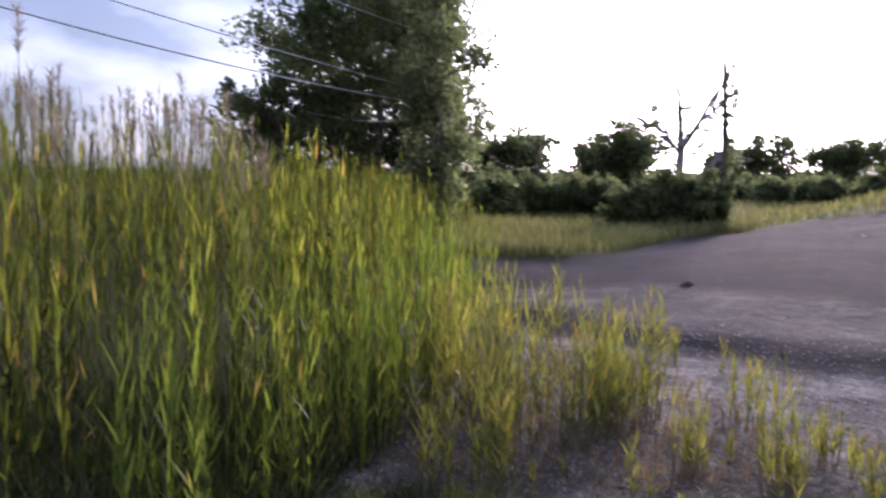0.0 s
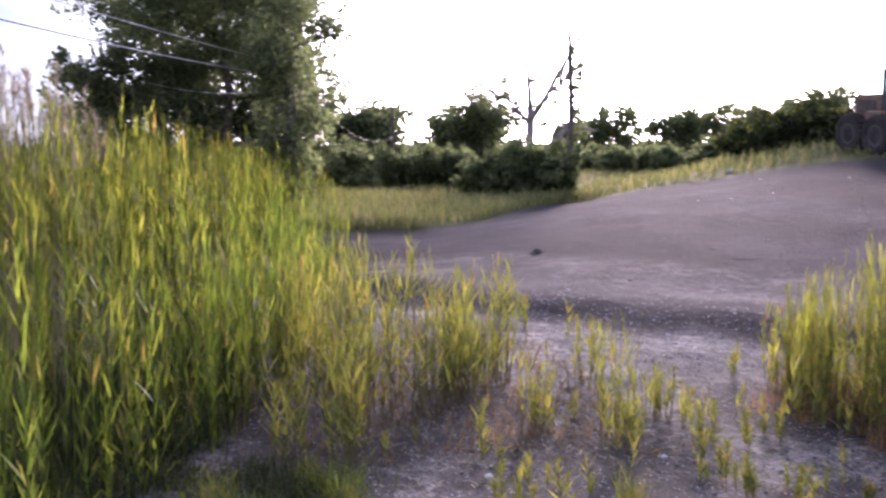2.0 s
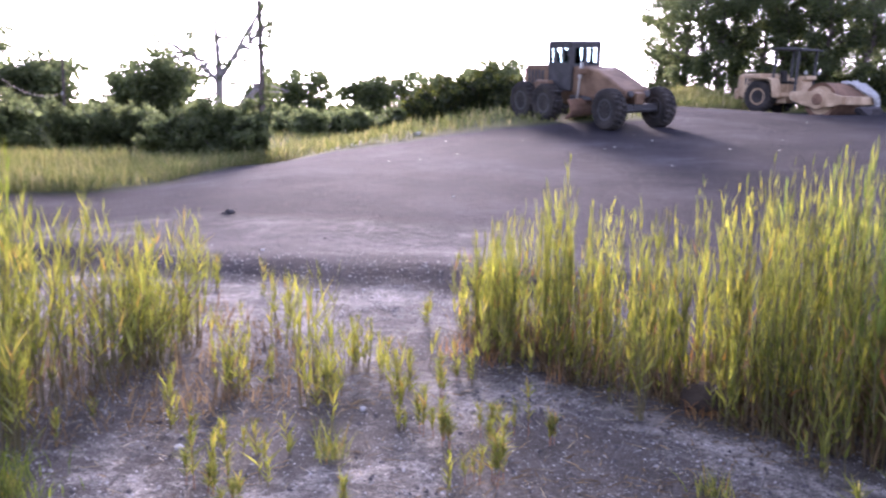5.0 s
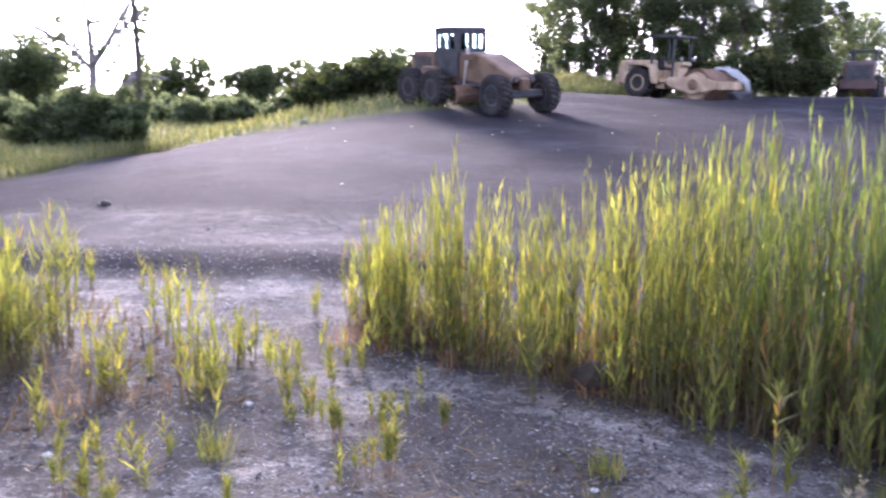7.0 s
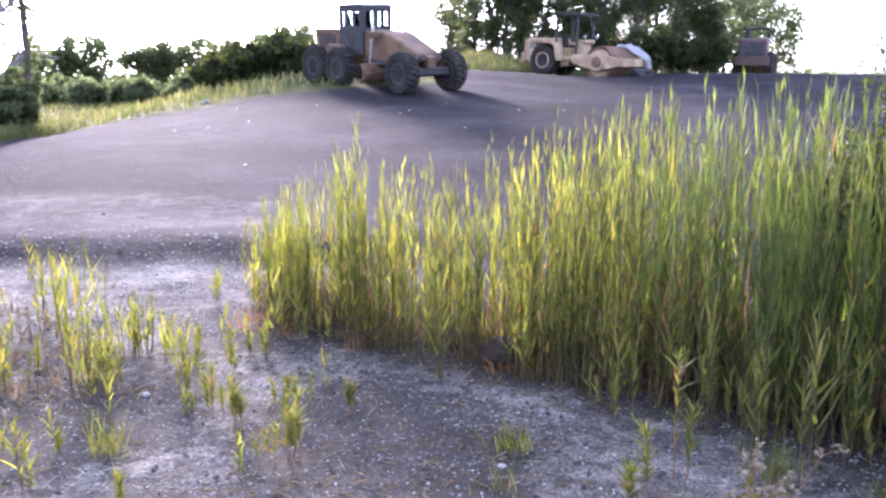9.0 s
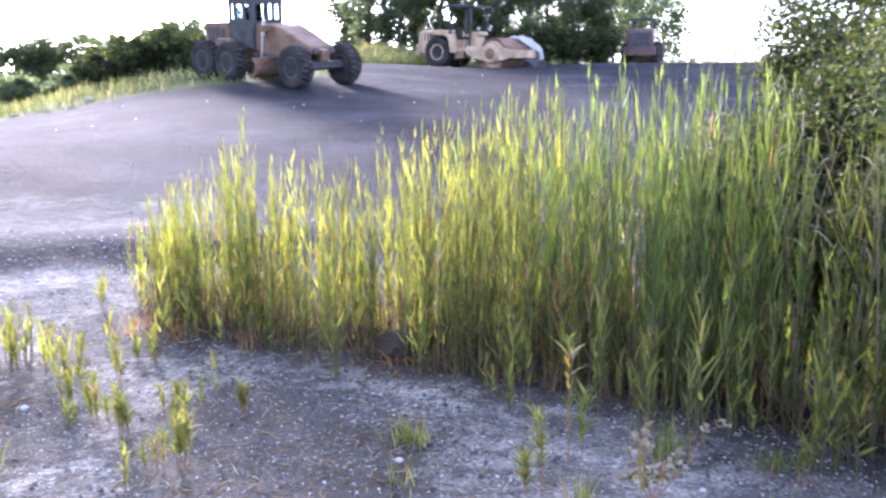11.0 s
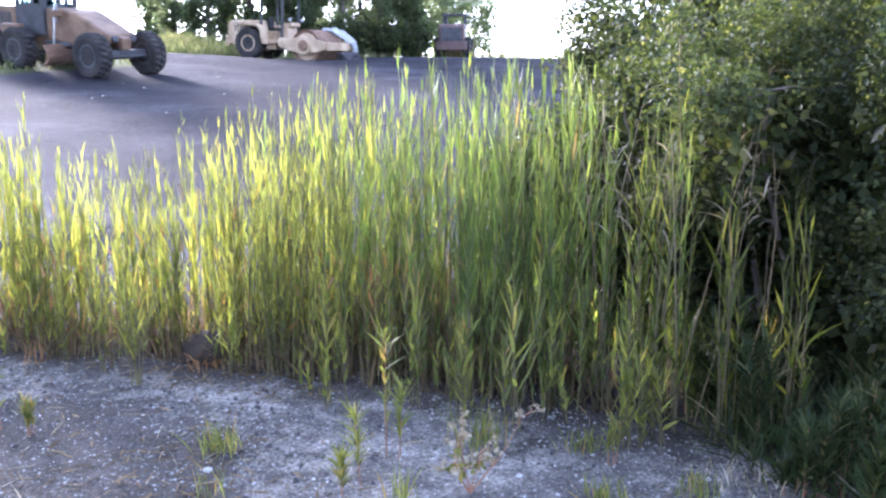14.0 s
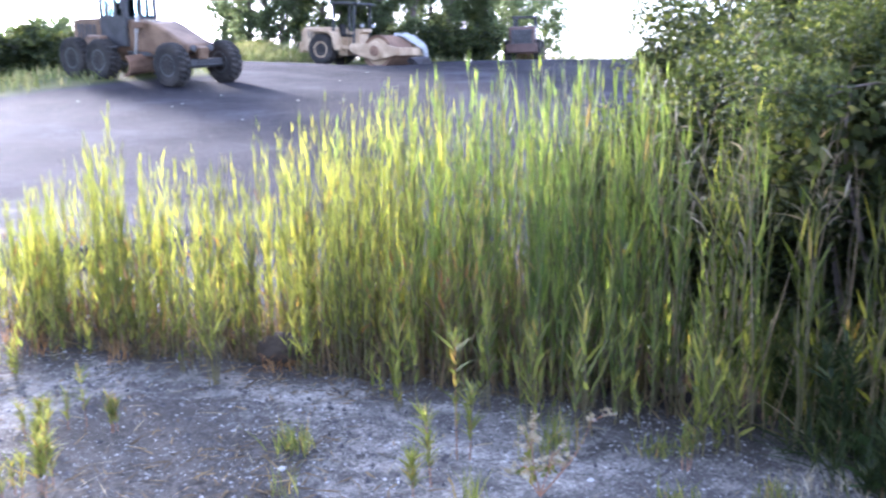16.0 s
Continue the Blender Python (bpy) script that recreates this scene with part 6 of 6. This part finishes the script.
def dead_reeds():
    """Bent, bleached reeds hanging in front of the shrubs."""
    rng = np.random.default_rng(18)
    n = 26
    p = np.column_stack([rng.uniform(2.85, 4.0, n), rng.uniform(3.6, 5.0, n)])
    p[:14] = np.column_stack([rng.normal(3.12, 0.16, 14), rng.normal(3.72, 0.16, 14)])
    b = np.column_stack([p, height(p[:, 0], p[:, 1])])
    t = b + np.column_stack([rng.normal(0, 0.25, (n, 2)), rng.uniform(1.35, 1.95, n)])
    t[:14] = b[:14] + np.column_stack([rng.normal(0, 0.16, (14, 2)), rng.uniform(1.35, 1.6, 14)])
    sv, sf, _ = stalks(b, t, np.column_stack([rng.normal(0, 0.06, (n, 2)), np.zeros(n)]), np.full(n, 0.005), np.full(n, 0.002))
    k = 9
    at = rng.uniform(0.66, 1.0, (n, k))
    root = b[:, None] + (t - b)[:, None] * at[:, :, None]
    az, tl = rng.uniform(0, 2 * math.pi, (n, k)), np.radians(rng.uniform(30, 80, (n, k)))
    way = np.stack([np.cos(az) * np.sin(tl), np.sin(az) * np.sin(tl), np.cos(tl)], -1)
    lv, lf = blades(rng, root.reshape(-1, 3), way.reshape(-1, 3), rng.uniform(0.1, 0.24, n * k), rng.uniform(0.006, 0.012, n * k), rng.uniform(0.3, 1.0, n * k))
    v, f = joined([(sv, sf), (lv, lf)])
    tagged(solid("dead_reeds", v, f, DEAD), "bleached bent dead reeds caught against the shrubs", "reeds", kind="stuff")


dead_reeds()


# ---------------------------------------------------------------- stones and litter
def stone_mesh(seed, detail=1):
    rng = np.random.default_rng(seed)
    bm = bmesh.new()
    bmesh.ops.create_icosphere(bm, subdivisions=detail, radius=1)
    for v in bm.verts:
        v.co *= 1 + rng.normal(0, 0.13)
        v.co.z *= 0.62
    return bm


def pebbles(name, seed, x, y, s, mat, label, category):
    """Many small angular stones as one mesh."""
    rng = np.random.default_rng(seed)
    n = len(x)
    bv = np.array([(1, 0, -0.3), (0, 1, -0.3), (-1, 0, -0.3), (0, -1, -0.3), (0, 0, 0.7)], float)
    bf = np.array([(0, 1, 4), (1, 2, 4), (2, 3, 4), (3, 0, 4)])
    a = rng.uniform(0, 2 * math.pi, n)
    v = bv[None] * (s[:, None, None] * rng.uniform(0.55, 1.45, (n, 5, 3)))
    c, sn = np.cos(a)[:, None], np.sin(a)[:, None]
    v = np.stack([v[..., 0] * c - v[..., 1] * sn, v[..., 0] * sn + v[..., 1] * c, v[..., 2]], -1)
    v += np.column_stack([x, y, height(x, y) + s * 0.2])[:, None]
    f = (bf[None] + (np.arange(n) * 5)[:, None, None]).reshape(-1, 3)
    tagged(solid(name, v.reshape(-1, 3), f, mat), label, category, kind="stuff")


rng = np.random.default_rng(19)
n = 40000
p = scatter(rng, n, lambda x, y: np.interp(y, [1.6, 9.0], [1.0, 0.55]) * ((x < -0.7) | (y < right_front(x) + 0.25)), (-4.8, 1.6), (4.2, 9.0))
pebbles("gravel_stones", 1, p[:, 0], p[:, 1], 0.003 + 0.009 * rng.uniform(0, 1, n) ** 5, STONE, "loose pale limestone chippings on the pad", "gravel")
n = 220
p = scatter(rng, n, lambda x, y: (0.25 + 0.75 * (wobble(x, y, 1.9, 2.0) > 0.0)) * ((x < -0.7) | (y < right_front(x) + 0.1)), (-4.4, 2.4), (3.2, 8.8))
pebbles("pale_chippings", 4, p[:, 0], p[:, 1], 0.005 + 0.008 * rng.uniform(0, 1, n) ** 2, STONE, "scattered larger pale chippings on the pad", "gravel")
WHITE_STONE = material("white_stone", (0.45, 0.44, 0.43), 0.85, vary=0.15, scale=20, fine=120, bump=0.4, dist=0.004)
HUMUS = material("root_sod", (0.06, 0.042, 0.028), 0.95, vary=0.4, scale=14, fine=70, bump=0.9, dist=0.02)
CLOD = material("dark_clod", (0.055, 0.05, 0.053), 0.95, vary=0.3, scale=10, fine=60, bump=0.6, dist=0.01)


def lump(name, x, y, size, mat, label, category, group, seed, sink=0.2):
    o = part(name, stone_mesh(seed, 2), mat, None)
    o.matrix_world = pose(x, y, float(height(x, y)) + size * (0.55 - sink), 0, 0, seed * 40 % 360) @ Matrix.Diagonal((size, size * 0.8, size * 0.8, 1))
    return tagged(o, label, category, group)


n = 3200
p = scatter(rng, n, lambda x, y: (0.12 + 0.88 * (wobble(x, y, 2.6, 4.0) + 0.5 * wobble(x, y, 6.0, 1.0) > 0.15)) * ((x < -0.7) | (y < right_front(x) + 0.3)), (-4.4, 2.4), (3.2, 8.6))
pebbles("soil_crumbs", 5, p[:, 0], p[:, 1], 0.005 + 0.016 * rng.uniform(0, 1, n) ** 3, CLOD, "dark crumbs of soil strewn over the gravel", "earth")
n = 5000
pebbles("earth_crumbs", 2, rng.uniform(-9, 9, n), 8.8 + 17 * rng.uniform(0, 1, n) ** 1.4, 0.006 + 0.02 * rng.uniform(0, 1, n) ** 5, CLOD, "crumbs and small clods of dark earth on the slope", "earth")
n = 5000
y = rng.normal(9.0, 0.7, n)
pebbles("edge_stones", 3, rng.uniform(-5, 1, n), y, 0.004 + 0.014 * rng.uniform(0, 1, n) ** 4, STONE, "pale stones washed out along the pad's edge", "gravel")
rng = np.random.default_rng(23)
for k, (x, y, s) in enumerate([(-3.62, 10.3, 0.028), (-2.02, 4.25, 0.028), (-1.18, 5.15, 0.03), (0.75, 3.95, 0.022), (2.75, 3.0, 0.018), (1.5, 23.0, 0.025), (2.6, 24.5, 0.025), (4.3, 22.5, 0.025), (2.0, 3.35, 0.016), (-0.6, 8.9, 0.025), (-2.0, 8.85, 0.025), (-2.5, 8.8, 0.03)]):
    lump("stone", x, y, s, WHITE_STONE, "pale stone lying loose on the ground", "stone", "pale stones", 500 + k)
for k in range(18):
    x, y = rng.uniform(-5, 11), rng.uniform(10, 33)
    lump("stone", x, y, float(rng.uniform(0.012, 0.028)), WHITE_STONE, "small pale stone on the dark dirt", "stone", "stones on the dirt", 740 + k)
for k in range(16):
    x, y = rng.uniform(-6, 4), rng.uniform(9.6, 13.5)
    lump("clod", x, y, float(rng.uniform(0.012, 0.03)), CLOD, "dark clod of dry earth on the slope", "clod", "earth clods", 520 + k)
for k in range(10):
    x, y = rng.uniform(-3.5, 2.5), rng.uniform(2.6, 5.0)
    lump("clod", x, y, float(rng.uniform(0.01, 0.022)), CLOD, "small dark clod of earth on the gravel", "clod", "small clods", 620 + k)
lump("clod", -5.2, 13.3, 0.1, CLOD, "large flat dark clod of earth on the slope", "clod", "", 700, 0.42)
lump("clod", 1.02, 5.52, 0.21, HUMUS, "dark sod in front of the reeds with dry leaves over it", "clod", "", 701)
lump("rubble_heap", *polar(-18.5, 41.0), 0.55, CLOD, "low heap of dark rubble beside the roller", "rubble", "", 702, 0.35)
for k in range(3):
    grass_tuft(0.93 + 0.08 * k, 5.36, 0.34, 12, 710 + k, RUSTY_LEAF, 0.03, "dry orange leaf blades arched over a sod", (0.8, 1.4))
for k, (x, y, s) in enumerate([(-4.6, 28.6, 0.14), (-6.6, 27.9, 0.12), (-7.2, 28.2, 0.1)]):
    lump("stone", x, y, s, WHITE_STONE, "pale boulder at the foot of the grassy bank", "stone", "bank boulders", 720 + k)


# ---------------------------------------------------------------- last small growth
for k, (x, y) in enumerate([(-0.79, 6.48), (-0.62, 6.36), (-0.7, 6.7), (-0.45, 6.28), (0.05, 5.95)]):
    grass_tuft(x, y, 0.24, 14, 820 + k, RUSTY_LEAF, 0.06, "rust-brown withered shoots at the edge of the reeds", (0.0, 0.4))
def sedge(x, y, tall, count, seed, mat, label):
    return grass_tuft(x, y, tall, count, seed, mat, 0.09, label, (0.2, 0.8))


for k, (x, y) in enumerate([(2.78, 2.98), (2.92, 2.86)]):
    sedge(x, y, 0.13, 34, 800 + k, DRY, "fluffy patch of bleached dry grass at the tangle's edge")
